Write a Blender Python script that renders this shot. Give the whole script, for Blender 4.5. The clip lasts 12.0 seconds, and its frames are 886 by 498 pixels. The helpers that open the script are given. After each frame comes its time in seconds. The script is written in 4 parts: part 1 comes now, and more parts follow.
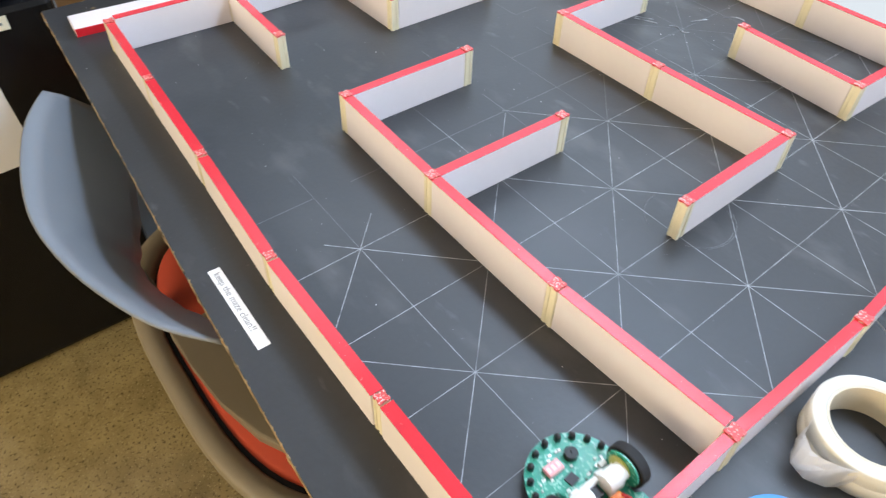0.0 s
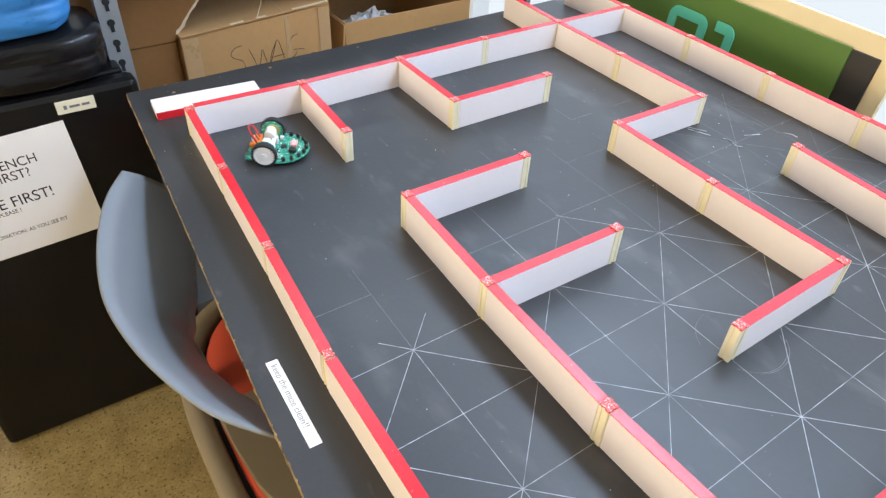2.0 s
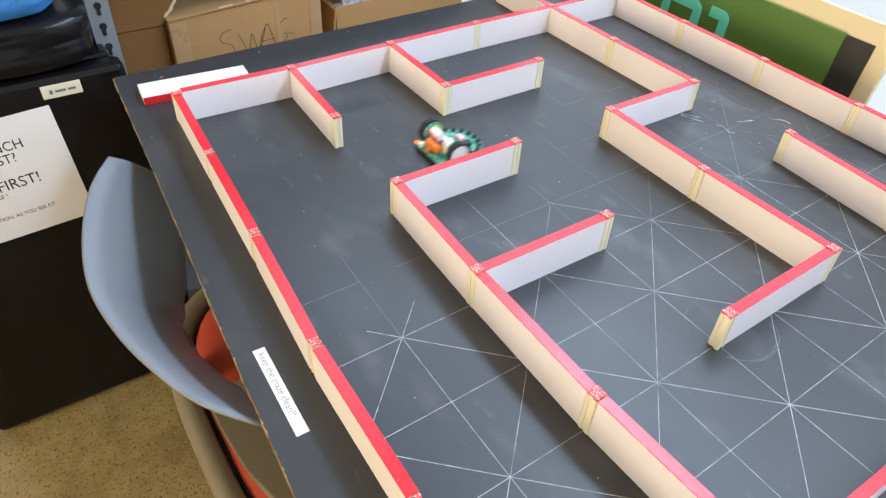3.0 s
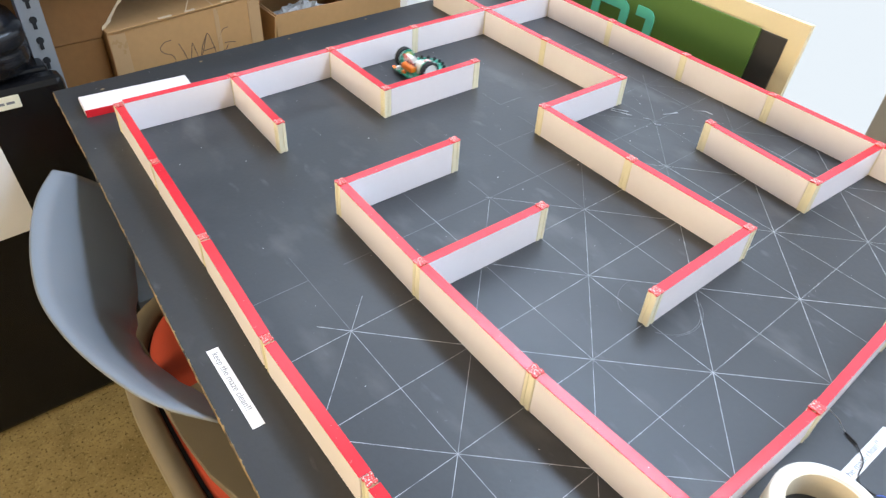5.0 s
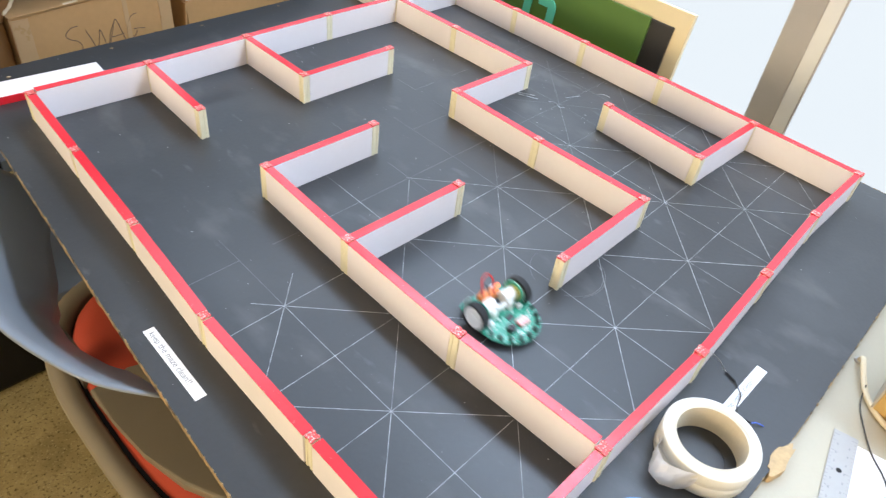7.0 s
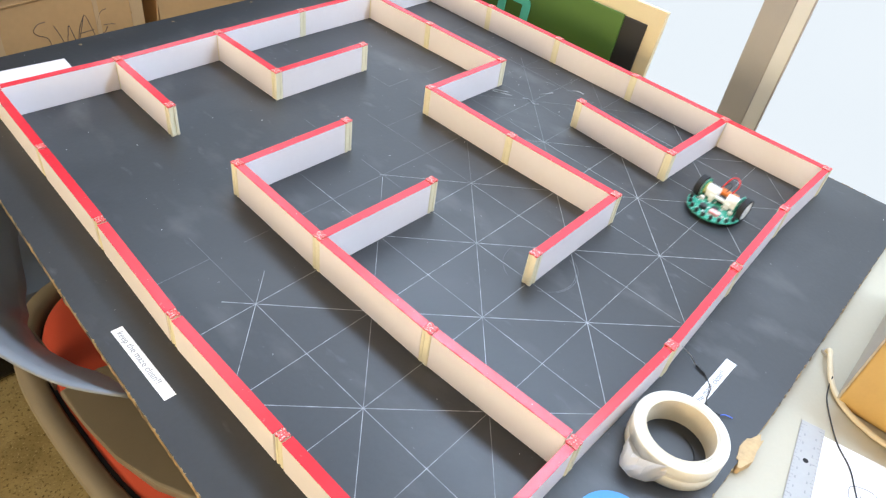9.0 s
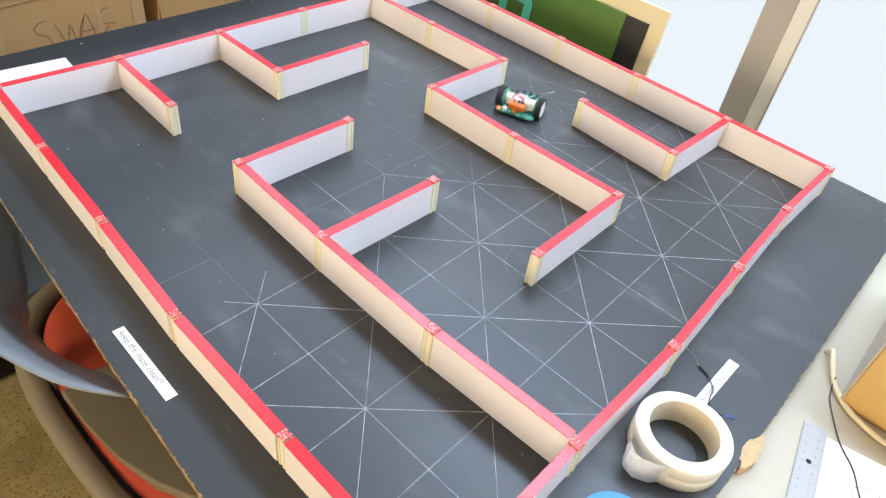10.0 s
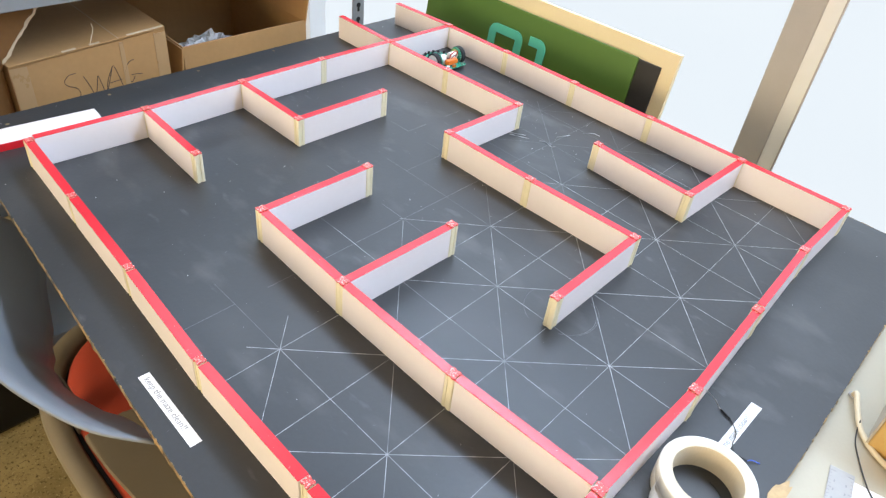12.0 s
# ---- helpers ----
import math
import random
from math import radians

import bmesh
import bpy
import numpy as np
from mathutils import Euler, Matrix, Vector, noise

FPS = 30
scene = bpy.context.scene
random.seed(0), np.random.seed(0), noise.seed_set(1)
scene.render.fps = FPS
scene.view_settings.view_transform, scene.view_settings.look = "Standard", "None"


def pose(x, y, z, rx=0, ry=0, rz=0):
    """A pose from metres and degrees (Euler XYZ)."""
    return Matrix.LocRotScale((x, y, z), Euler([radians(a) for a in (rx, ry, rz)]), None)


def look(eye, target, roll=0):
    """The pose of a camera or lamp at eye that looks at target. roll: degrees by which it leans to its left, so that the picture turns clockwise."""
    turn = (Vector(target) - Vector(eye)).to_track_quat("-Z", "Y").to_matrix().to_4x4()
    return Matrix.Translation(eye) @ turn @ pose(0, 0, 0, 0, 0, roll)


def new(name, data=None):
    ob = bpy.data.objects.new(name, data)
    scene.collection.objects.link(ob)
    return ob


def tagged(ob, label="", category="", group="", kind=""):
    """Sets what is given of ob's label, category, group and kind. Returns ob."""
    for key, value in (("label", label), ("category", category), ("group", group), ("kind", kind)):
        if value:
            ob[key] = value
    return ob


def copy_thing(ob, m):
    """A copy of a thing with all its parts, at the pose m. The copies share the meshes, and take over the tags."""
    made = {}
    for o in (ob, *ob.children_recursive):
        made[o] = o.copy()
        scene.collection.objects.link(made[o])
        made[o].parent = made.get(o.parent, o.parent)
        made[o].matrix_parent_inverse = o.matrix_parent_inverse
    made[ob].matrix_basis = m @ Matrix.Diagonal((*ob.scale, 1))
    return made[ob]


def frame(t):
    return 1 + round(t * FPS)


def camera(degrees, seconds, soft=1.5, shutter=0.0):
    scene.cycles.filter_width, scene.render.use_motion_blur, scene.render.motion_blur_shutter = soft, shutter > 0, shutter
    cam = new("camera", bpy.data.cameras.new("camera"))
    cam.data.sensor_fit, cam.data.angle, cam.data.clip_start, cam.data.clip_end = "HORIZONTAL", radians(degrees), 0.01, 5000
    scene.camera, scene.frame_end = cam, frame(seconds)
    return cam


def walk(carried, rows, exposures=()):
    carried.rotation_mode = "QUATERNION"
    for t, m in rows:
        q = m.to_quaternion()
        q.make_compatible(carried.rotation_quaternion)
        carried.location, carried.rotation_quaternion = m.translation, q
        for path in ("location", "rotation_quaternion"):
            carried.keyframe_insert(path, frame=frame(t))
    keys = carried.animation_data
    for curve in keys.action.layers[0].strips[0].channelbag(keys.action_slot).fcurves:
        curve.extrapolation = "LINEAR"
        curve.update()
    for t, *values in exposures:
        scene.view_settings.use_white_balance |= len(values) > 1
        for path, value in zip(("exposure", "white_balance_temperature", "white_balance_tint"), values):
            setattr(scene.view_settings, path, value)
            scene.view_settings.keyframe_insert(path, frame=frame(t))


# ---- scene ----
cam = camera(65.6, 12.0, soft=1.3, shutter=0.5)
# Eye, target and roll of the hand-held camera; z = 0 is the top of the black maze board.
PATH = [
    (0, (-0.171, -0.989, 0.506), (0.71, 0.113, -0.912), 1.8),
    (0.5, (-0.178, -0.978, 0.509), (0.657, 0.154, -0.912), 2.2),
    (1, (-0.178, -0.972, 0.526), (0.64, 0.238, -0.841), 1.4),
    (1.5, (-0.186, -0.962, 0.538), (0.622, 0.302, -0.779), 1.9),
    (2, (-0.183, -0.963, 0.548), (0.691, 0.302, -0.731), 2.9),
    (2.5, (-0.178, -0.961, 0.545), (0.694, 0.282, -0.756), 3.2),
    (4.5, (-0.17, -0.984, 0.553), (0.76, 0.211, -0.753), 3.6),
    (5, (-0.183, -0.998, 0.564), (0.796, 0.166, -0.734), 3.8),
    (5.5, (-0.201, -1.011, 0.581), (0.817, 0.121, -0.715), 4.0),
    (6, (-0.219, -1.019, 0.589), (0.849, 0.056, -0.717), 5.8),
    (6.5, (-0.227, -1.022, 0.589), (0.874, 0.013, -0.721), 6.7),
    (7, (-0.227, -1.029, 0.59), (0.924, -0.048, -0.718), 8.0),
    (7.5, (-0.223, -1.034, 0.589), (0.955, -0.087, -0.72), 8.4),
    (9.5, (-0.22, -1.037, 0.59), (0.967, -0.098, -0.718), 9.0),
    (10, (-0.22, -1.034, 0.589), (0.966, -0.095, -0.721), 9.0),
    (10.5, (-0.222, -1.03, 0.592), (0.954, -0.084, -0.72), 8.8),
    (11, (-0.223, -1.031, 0.595), (0.952, -0.058, -0.699), 8.0),
    (11.5, (-0.225, -1.03, 0.602), (0.97, -0.021, -0.645), 7.2),
    (12, (-0.227, -1.031, 0.602), (0.972, -0.007, -0.629), 7.2),
]
EXPOSURES = [(0.0, 0.04, 6750, 14), (1.2, 0.13, 6750, 14), (2.4, 0.17, 6750, 14), (12.0, 0.17, 6750, 14)]
walk(cam, [(t, look(eye, target, roll)) for t, eye, target, roll in PATH], EXPOSURES)

# ---- world and light ----
FLOOR = -0.74
world = bpy.data.worlds.new("world")
scene.world = world
world.use_nodes = True
wn = world.node_tree
sky = wn.nodes.new("ShaderNodeTexSky")
sky.sky_type, sky.sun_disc = "NISHITA", False
sky.sun_elevation, sky.sun_rotation = radians(40), radians(60)
wn.links.new(sky.outputs[0], wn.nodes["Background"].inputs[0])
wn.nodes["Background"].inputs[1].default_value = 0.15


def area(name, m, sx, sy, power, color):
    data = bpy.data.lights.new(name, "AREA")
    data.shape, data.size, data.size_y, data.energy, data.color = "RECTANGLE", sx, sy, power, color
    ob = new(name, data)
    ob.matrix_world = m
    return ob


# unseen warm fill, added to brighten the panel faces turned to the low side
area("warm_fill_west", look((-6.45, -0.6, 1.12), (0.0, -0.45, 0.1)), 4.6, 2.0, 365, (1.0, 0.825, 0.52))
# daylight in the openings of the two window walls, then unseen warm ceiling fill
area("window_light_east", look((1.37, -1.30, 2.12), (0.3, -1.20, 0.2)), 4.3, 0.42, 118, (0.55, 0.745, 1.0))
area("window_light_east_low", look((1.38, -1.20, 1.10), (0.0, -1.20, 0.9)), 4.4, 1.4, 26, (0.60, 0.77, 1.0))
area("window_light_north", look((0.98, 1.20, 1.50), (0.5, 0.0, 0.2)), 0.75, 1.7, 14, (0.60, 0.78, 1.0))
# assumed lamps without fixtures, added as weak ambient fill
for lx, ly in ((-1.4, 0.5), (-1.4, -0.4), (-1.4, -1.3)):
    area("ceiling_fill", pose(lx, ly, 2.62), 1.2, 0.3, 4, (1.0, 0.80, 0.58))


# ---- materials ----
def mat(name, color, rough=0.5, metal=0.0, var=0.12, scale=30.0, fine=250.0, bump=0.1, spec=0.5, tint=None, rvar=0.1):
    """Base colour with stains at one scale and grain at another, a fine relief and uneven gloss."""
    m = bpy.data.materials.new(name)
    m.use_nodes = True
    nt = m.node_tree
    n, l = nt.nodes, nt.links
    b = n["Principled BSDF"]
    tc = n.new("ShaderNodeTexCoord")
    rnd = n.new("ShaderNodeObjectInfo")
    n1, n2 = n.new("ShaderNodeTexNoise"), n.new("ShaderNodeTexNoise")
    n1.inputs["Scale"].default_value, n1.inputs["Detail"].default_value = scale, 5
    n2.inputs["Scale"].default_value, n2.inputs["Detail"].default_value = fine, 3
    for k in (n1, n2):
        l.new(tc.outputs["Object"], k.inputs["Vector"])
    add = n.new("ShaderNodeMath")
    add.operation = "MULTIPLY_ADD"
    l.new(n2.outputs["Fac"], add.inputs[0])
    add.inputs[1].default_value = 0.4
    l.new(n1.outputs["Fac"], add.inputs[2])
    add2 = n.new("ShaderNodeMath")
    add2.operation = "MULTIPLY_ADD"
    l.new(rnd.outputs["Random"], add2.inputs[0])
    add2.inputs[1].default_value = 0.25
    l.new(add.outputs[0], add2.inputs[2])
    ramp = n.new("ShaderNodeMapRange")
    ramp.inputs["From Min"].default_value, ramp.inputs["From Max"].default_value = 0.4, 1.2
    l.new(add2.outputs[0], ramp.inputs["Value"])
    mix = n.new("ShaderNodeMix")
    mix.data_type = "RGBA"
    l.new(ramp.outputs[0], mix.inputs["Factor"])
    lo = tint or tuple(c * (1 - var) for c in color)
    mix.inputs["A"].default_value = (*lo, 1)
    mix.inputs["B"].default_value = (*[min(1, c * (1 + var)) for c in color], 1)
    l.new(mix.outputs["Result"], b.inputs["Base Color"])
    rr = n.new("ShaderNodeMapRange")
    rr.inputs["To Min"].default_value, rr.inputs["To Max"].default_value = max(0.02, rough - rvar), min(1, rough + rvar)
    l.new(n1.outputs["Fac"], rr.inputs["Value"])
    l.new(rr.outputs[0], b.inputs["Roughness"])
    b.inputs["Metallic"].default_value = metal
    b.inputs["Specular IOR Level"].default_value = spec
    if bump:
        bp = n.new("ShaderNodeBump")
        bp.inputs["Strength"].default_value, bp.inputs["Distance"].default_value = bump, 0.001
        l.new(n2.outputs["Fac"], bp.inputs["Height"])
        l.new(bp.outputs[0], b.inputs["Normal"])
    return m


def glow(name, color, strength):
    m = bpy.data.materials.new(name)
    m.use_nodes = True
    b = m.node_tree.nodes["Principled BSDF"]
    b.inputs["Base Color"].default_value = (*color, 1)
    b.inputs["Emission Color"].default_value = (*color, 1)
    b.inputs["Emission Strength"].default_value = strength
    return m


def overlay(m, color, scale, low, high, rough=None, stretch=(1, 1, 1), detail=6):
    """Adds irregular patches of another colour to a material of mat()."""
    nt = m.node_tree
    n, l = nt.nodes, nt.links
    b = n["Principled BSDF"]
    old = b.inputs["Base Color"].links[0].from_socket
    tc, mp, nz, rp, mix = (n.new("ShaderNode" + k) for k in ("TexCoord", "Mapping", "TexNoise", "MapRange", "Mix"))
    mp.inputs["Scale"].default_value = stretch
    nz.inputs["Scale"].default_value, nz.inputs["Detail"].default_value = scale, detail
    rp.inputs["From Min"].default_value, rp.inputs["From Max"].default_value = low, high
    mix.data_type = "RGBA"
    mix.inputs["B"].default_value = (*color, 1)
    l.new(tc.outputs["Object"], mp.inputs["Vector"])
    l.new(mp.outputs[0], nz.inputs["Vector"])
    l.new(nz.outputs["Fac"], rp.inputs["Value"])
    l.new(rp.outputs[0], mix.inputs["Factor"])
    l.new(old, mix.inputs["A"])
    l.new(mix.outputs["Result"], b.inputs["Base Color"])
    return m


BOARD = mat("black_board_paint", (0.0328, 0.0346, 0.037), 0.38, spec=0.44, var=0.2, scale=6, fine=160, bump=0.14, rvar=0.14)
overlay(BOARD, (0.064, 0.066, 0.068), 4.0, 0.52, 0.80, detail=9)
overlay(BOARD, (0.10, 0.10, 0.10), 14.0, 0.57, 0.82, detail=9, stretch=(1, 0.5, 1))
overlay(BOARD, (0.10, 0.105, 0.11), 45.0, 0.66, 0.82, stretch=(1, 0.35, 1))
overlay(BOARD, (0.13, 0.135, 0.14), 190.0, 0.72, 0.80, detail=3)
CHIP = overlay(mat("raw_fibreboard_edge", (0.36, 0.24, 0.11), 0.85, var=0.3, scale=60, bump=0.4), (0.04, 0.035, 0.03), 50, 0.5, 0.62)
PANEL = overlay(mat("white_wall_panel", (0.80, 0.745, 0.75), 0.42, var=0.04, scale=12, fine=120, bump=0.05), (0.55, 0.49, 0.42), 70, 0.72, 0.85)
RED = mat("red_painted_edge", (0.68, 0.022, 0.036), 0.25, var=0.12, scale=18, fine=200, bump=0.08)
overlay(RED, (0.80, 0.22, 0.20), 160, 0.70, 0.78)
overlay(RED, (0.80, 0.62, 0.58), 420, 0.76, 0.80, detail=2)
overlay(RED, (0.56, 0.02, 0.035), 26, 0.52, 0.72)
REDPOST = overlay(mat("worn_red_post_top", (0.66, 0.05, 0.05), 0.5, var=0.15), (0.82, 0.60, 0.54), 480, 0.55, 0.60, detail=3)
POST = mat("cream_plastic_post", (0.80, 0.74, 0.54), 0.45, var=0.05, scale=40)
CHALK = mat("chalk_line", (0.42, 0.43, 0.44), 0.7, var=0.2, bump=0)
overlay(CHALK, (0.09, 0.095, 0.10), 55, 0.40, 0.72)
CHALKFAINT = mat("worn_chalk_line", (0.15, 0.155, 0.16), 0.5, var=0.2, bump=0)
overlay(CHALKFAINT, (0.075, 0.08, 0.085), 40, 0.42, 0.66)
SCREW = mat("bare_board_chip", (0.30, 0.22, 0.13), 0.8, var=0.3, scale=300)
SPECK = mat("chalk_crumb", (0.55, 0.55, 0.55), 0.95)
PAPER = mat("white_label_paper", (0.83, 0.82, 0.82), 0.6, var=0.03, scale=15, bump=0.05)
BADGE = mat("cream_badge", (0.74, 0.71, 0.56), 0.5, var=0.05)
FADED = mat("faded_grey_print", (0.26, 0.26, 0.27), 0.7)
INK = mat("grey_print", (0.16, 0.16, 0.17), 0.7)
PEN = mat("thin_black_pen", (0.05, 0.04, 0.035), 0.7)
MARKER = mat("black_marker", (0.02, 0.02, 0.022), 0.6)
TAPE = mat("cream_masking_tape", (0.70, 0.665, 0.58), 0.55, var=0.06, scale=20)
TAPECORE = mat("cardboard_core", (0.66, 0.58, 0.45), 0.8, var=0.1)
BLUETAPE = mat("blue_tape", (0.05, 0.25, 0.55), 0.6)
CARD = mat("brown_cardboard", (0.44, 0.255, 0.108), 0.8, var=0.14, scale=6, fine=90, bump=0.15)
CARDTAPE = mat("packing_tape_brown", (0.42, 0.27, 0.14), 0.3, var=0.06)
CARDEDGE = mat("torn_cardboard_edge", (0.62, 0.50, 0.34), 0.9, var=0.2, scale=60, bump=0.5)
# orange cardboard darkened: the deep shade on the end carton is in its colour
SHADECARD = mat("shaded_orange_cardboard", (0.21, 0.095, 0.026), 0.8, var=0.2, scale=5, fine=90, bump=0.15)
# tone of the tan box's window-lit face, light put into the colour
LITCARD = mat("lit_face_grey_beige", (0.42, 0.37, 0.30), 0.7, var=0.08)
SCRAP = mat("brown_torn_card", (0.50, 0.35, 0.19), 0.9, var=0.25, scale=90, bump=0.5)
TANBOX = mat("tan_box", (0.52, 0.33, 0.11), 0.7, var=0.08)
CREAM = mat("cream_table_laminate", (0.44, 0.40, 0.305), 0.45, var=0.05, scale=4)
STEEL = mat("steel_rule", (0.36, 0.355, 0.345), 0.5, metal=0.15, var=0.06)
SHELF = mat("grey_painted_steel", (0.24, 0.25, 0.26), 0.5, var=0.08)
# near-black that stands for the dark inside slots, holes and the cushion gap
HOLE = mat("dark_slot", (0.015, 0.015, 0.016), 0.9)
FRIDGE = mat("black_fridge_enamel", (0.007, 0.007, 0.008), 0.22, var=0.2, scale=8, bump=0.15, spec=0.3)
GREEN = mat("green_sign_board", (0.075, 0.165, 0.022), 0.5, var=0.08, scale=5, fine=60)
TEAL = mat("teal_paint", (0.10, 0.58, 0.42), 0.5, var=0.08, scale=30)
BLACKFOAM = mat("black_foam_board", (0.02, 0.018, 0.016), 0.6)
PLY = mat("pale_plywood", (0.74, 0.63, 0.40), 0.6, var=0.06, scale=8)
MULLION = mat("grey_window_post", (0.40, 0.38, 0.37), 0.5, metal=0.0, var=0.05)
FRAME = mat("white_window_frame", (0.75, 0.76, 0.77), 0.4, var=0.03)
WALLP = mat("white_wall_paint", (0.55, 0.545, 0.53), 0.8, var=0.03, scale=3)
CONC = mat("polished_brown_concrete", (0.30, 0.228, 0.100), 0.22, var=0.3, scale=30, fine=260, bump=0.25, rvar=0.1)
overlay(CONC, (0.19, 0.142, 0.060), 9, 0.48, 0.80, detail=8)
overlay(CONC, (0.12, 0.085, 0.037), 150, 0.56, 0.68, detail=4)
overlay(CONC, (0.40, 0.32, 0.16), 240, 0.60, 0.70, detail=3)
SHELL = mat("blue_grey_plastic", (0.178, 0.194, 0.214), 0.36, var=0.05, scale=6, fine=180, bump=0.05)
BEIGE = mat("taupe_plastic", (0.18, 0.15, 0.10), 0.5, var=0.06)
ORANGE = mat("red_orange_fabric", (0.40, 0.045, 0.016), 0.85, var=0.12, fine=700, bump=0.5)
BLACKP = mat("black_plastic", (0.014, 0.014, 0.015), 0.45)
BLUEBAG = mat("blue_plastic_film", (0.03, 0.20, 0.50), 0.30, var=0.3, scale=25)
CLEARBAG = mat("crumpled_clear_film", (0.62, 0.62, 0.62), 0.15, var=0.25, scale=60, bump=0.6)
PCB = mat("green_circuit_board", (0.025, 0.27, 0.18), 0.25, var=0.25, scale=180, fine=700, bump=0.1)
overlay(PCB, (0.20, 0.52, 0.40), 260, 0.57, 0.61, detail=2)
WHITEP = mat("white_printed_plastic", (0.80, 0.80, 0.77), 0.45, var=0.03)
RUBBER = mat("black_rubber", (0.016, 0.016, 0.017), 0.8, bump=0.3)
BATTERY = mat("orange_battery_wrap", (0.80, 0.19, 0.02), 0.35, var=0.08)
DISPLAY = mat("pink_red_display", (0.82, 0.34, 0.34), 0.3)
DISPLAYLIT = mat("pale_pink_digits", (0.85, 0.60, 0.58), 0.3)
LED = glow("red_orange_lamp", (1.0, 0.16, 0.04), 2.2)
# yellowish hub together with the olive reflection on the gear plate, as one colour
HUBSHEEN = mat("olive_hub_and_reflection", (0.42, 0.42, 0.12), 0.35)
METAL = mat("bright_metal", (0.6, 0.58, 0.55), 0.3, metal=1.0)
REDWIRE = mat("red_wire", (0.60, 0.02, 0.02), 0.45)
BLUEWIRE = mat("blue_wire", (0.04, 0.12, 0.60), 0.45)
CABLE = mat("cream_cable", (0.62, 0.53, 0.37), 0.5)
OUTSIDE = glow("bright_overcast_outside", (0.80, 0.92, 1.0), 0.86)
OUTSIDE.node_tree.nodes["Principled BSDF"].inputs["Base Color"].default_value = (0.02, 0.02, 0.02, 1)
OUTSIDE.node_tree.nodes["Principled BSDF"].inputs["Roughness"].default_value = 0.9
LAMP = glow("lamp_diffuser", (1.0, 0.86, 0.66), 2.0)


# ---- mesh helpers ----
def link(name, bm, material, smooth=False):
    me = bpy.data.meshes.new(name)
    bmesh.ops.recalc_face_normals(bm, faces=bm.faces)
    bm.to_mesh(me)
    bm.free()
    me.materials.append(material)
    for p in me.polygons:
        p.use_smooth = smooth
    return new(name, me)


def part(name, bm, material, parent=None, label="", smooth=False, m=None):
    ob = link(name, bm, material, smooth)
    ob.parent = parent
    if m is not None:
        ob.matrix_basis = m
    return tagged(ob, label)


def thing(name, m, label, category, group="", kind=""):
    ob = new(name)
    ob.matrix_basis = m
    ob.empty_display_size = 0.02
    return tagged(ob, label, category, group, kind)


def block(x0, x1, y0, y1, z0, z1, bevel=0.0, bm=None, m=None):
    bm = bm or bmesh.new()
    c = Matrix.LocRotScale(((x0 + x1) / 2, (y0 + y1) / 2, (z0 + z1) / 2), None, (x1 - x0, y1 - y0, z1 - z0))
    r = bmesh.ops.create_cube(bm, size=1, matrix=(m @ c if m is not None else c))
    if bevel:
        es = list({e for v in r["verts"] for e in v.link_edges})
        bmesh.ops.bevel(bm, geom=es, offset=bevel, segments=2, profile=0.5, affect="EDGES")
    return bm


def prism(points, z0, z1, bm=None, m=None, bevel=0.0):
    """A closed outline in the xy plane, raised from z0 to z1."""
    bm = bm or bmesh.new()
    m = m if m is not None else Matrix()
    lo = [bm.verts.new(m @ Vector((x, y, z0))) for x, y in points]
    hi = [bm.verts.new(m @ Vector((x, y, z1))) for x, y in points]
    n = len(points)
    bm.faces.new(lo[::-1])
    top = bm.faces.new(hi)
    for i in range(n):
        bm.faces.new((lo[i], lo[(i + 1) % n], hi[(i + 1) % n], hi[i]))
    if bevel:
        bmesh.ops.bevel(bm, geom=list(top.edges), offset=bevel, segments=2, profile=0.5, affect="EDGES")
    return bm


def lathe(profile, steps=40, bm=None, m=None, closed=True):
    """A profile of (radius, height) turned about z."""
    bm = bm or bmesh.new()
    m = m if m is not None else Matrix()
    rings = []
    for r, z in profile:
        rings.append([bm.verts.new(m @ Vector((r * math.cos(2 * math.pi * i / steps), r * math.sin(2 * math.pi * i / steps), z))) for i in range(steps)])
    pairs = list(zip(rings, rings[1:])) + ([(rings[-1], rings[0])] if closed else [])
    for a, b in pairs:
        for i in range(steps):
            bm.faces.new((a[i], a[(i + 1) % steps], b[(i + 1) % steps], b[i]))
    if not closed:
        bm.faces.new(rings[0][::-1])
        bm.faces.new(rings[-1])
    return bm


def rod(a, b, r, bm=None, steps=12, r2=None):
    bm = bm or bmesh.new()
    a, b = Vector(a), Vector(b)
    m = Matrix.Translation(a) @ (b - a).to_track_quat("Z", "Y").to_matrix().to_4x4()
    return lathe([(r, 0), (r2 or r, (b - a).length)], steps, bm, m, closed=False)


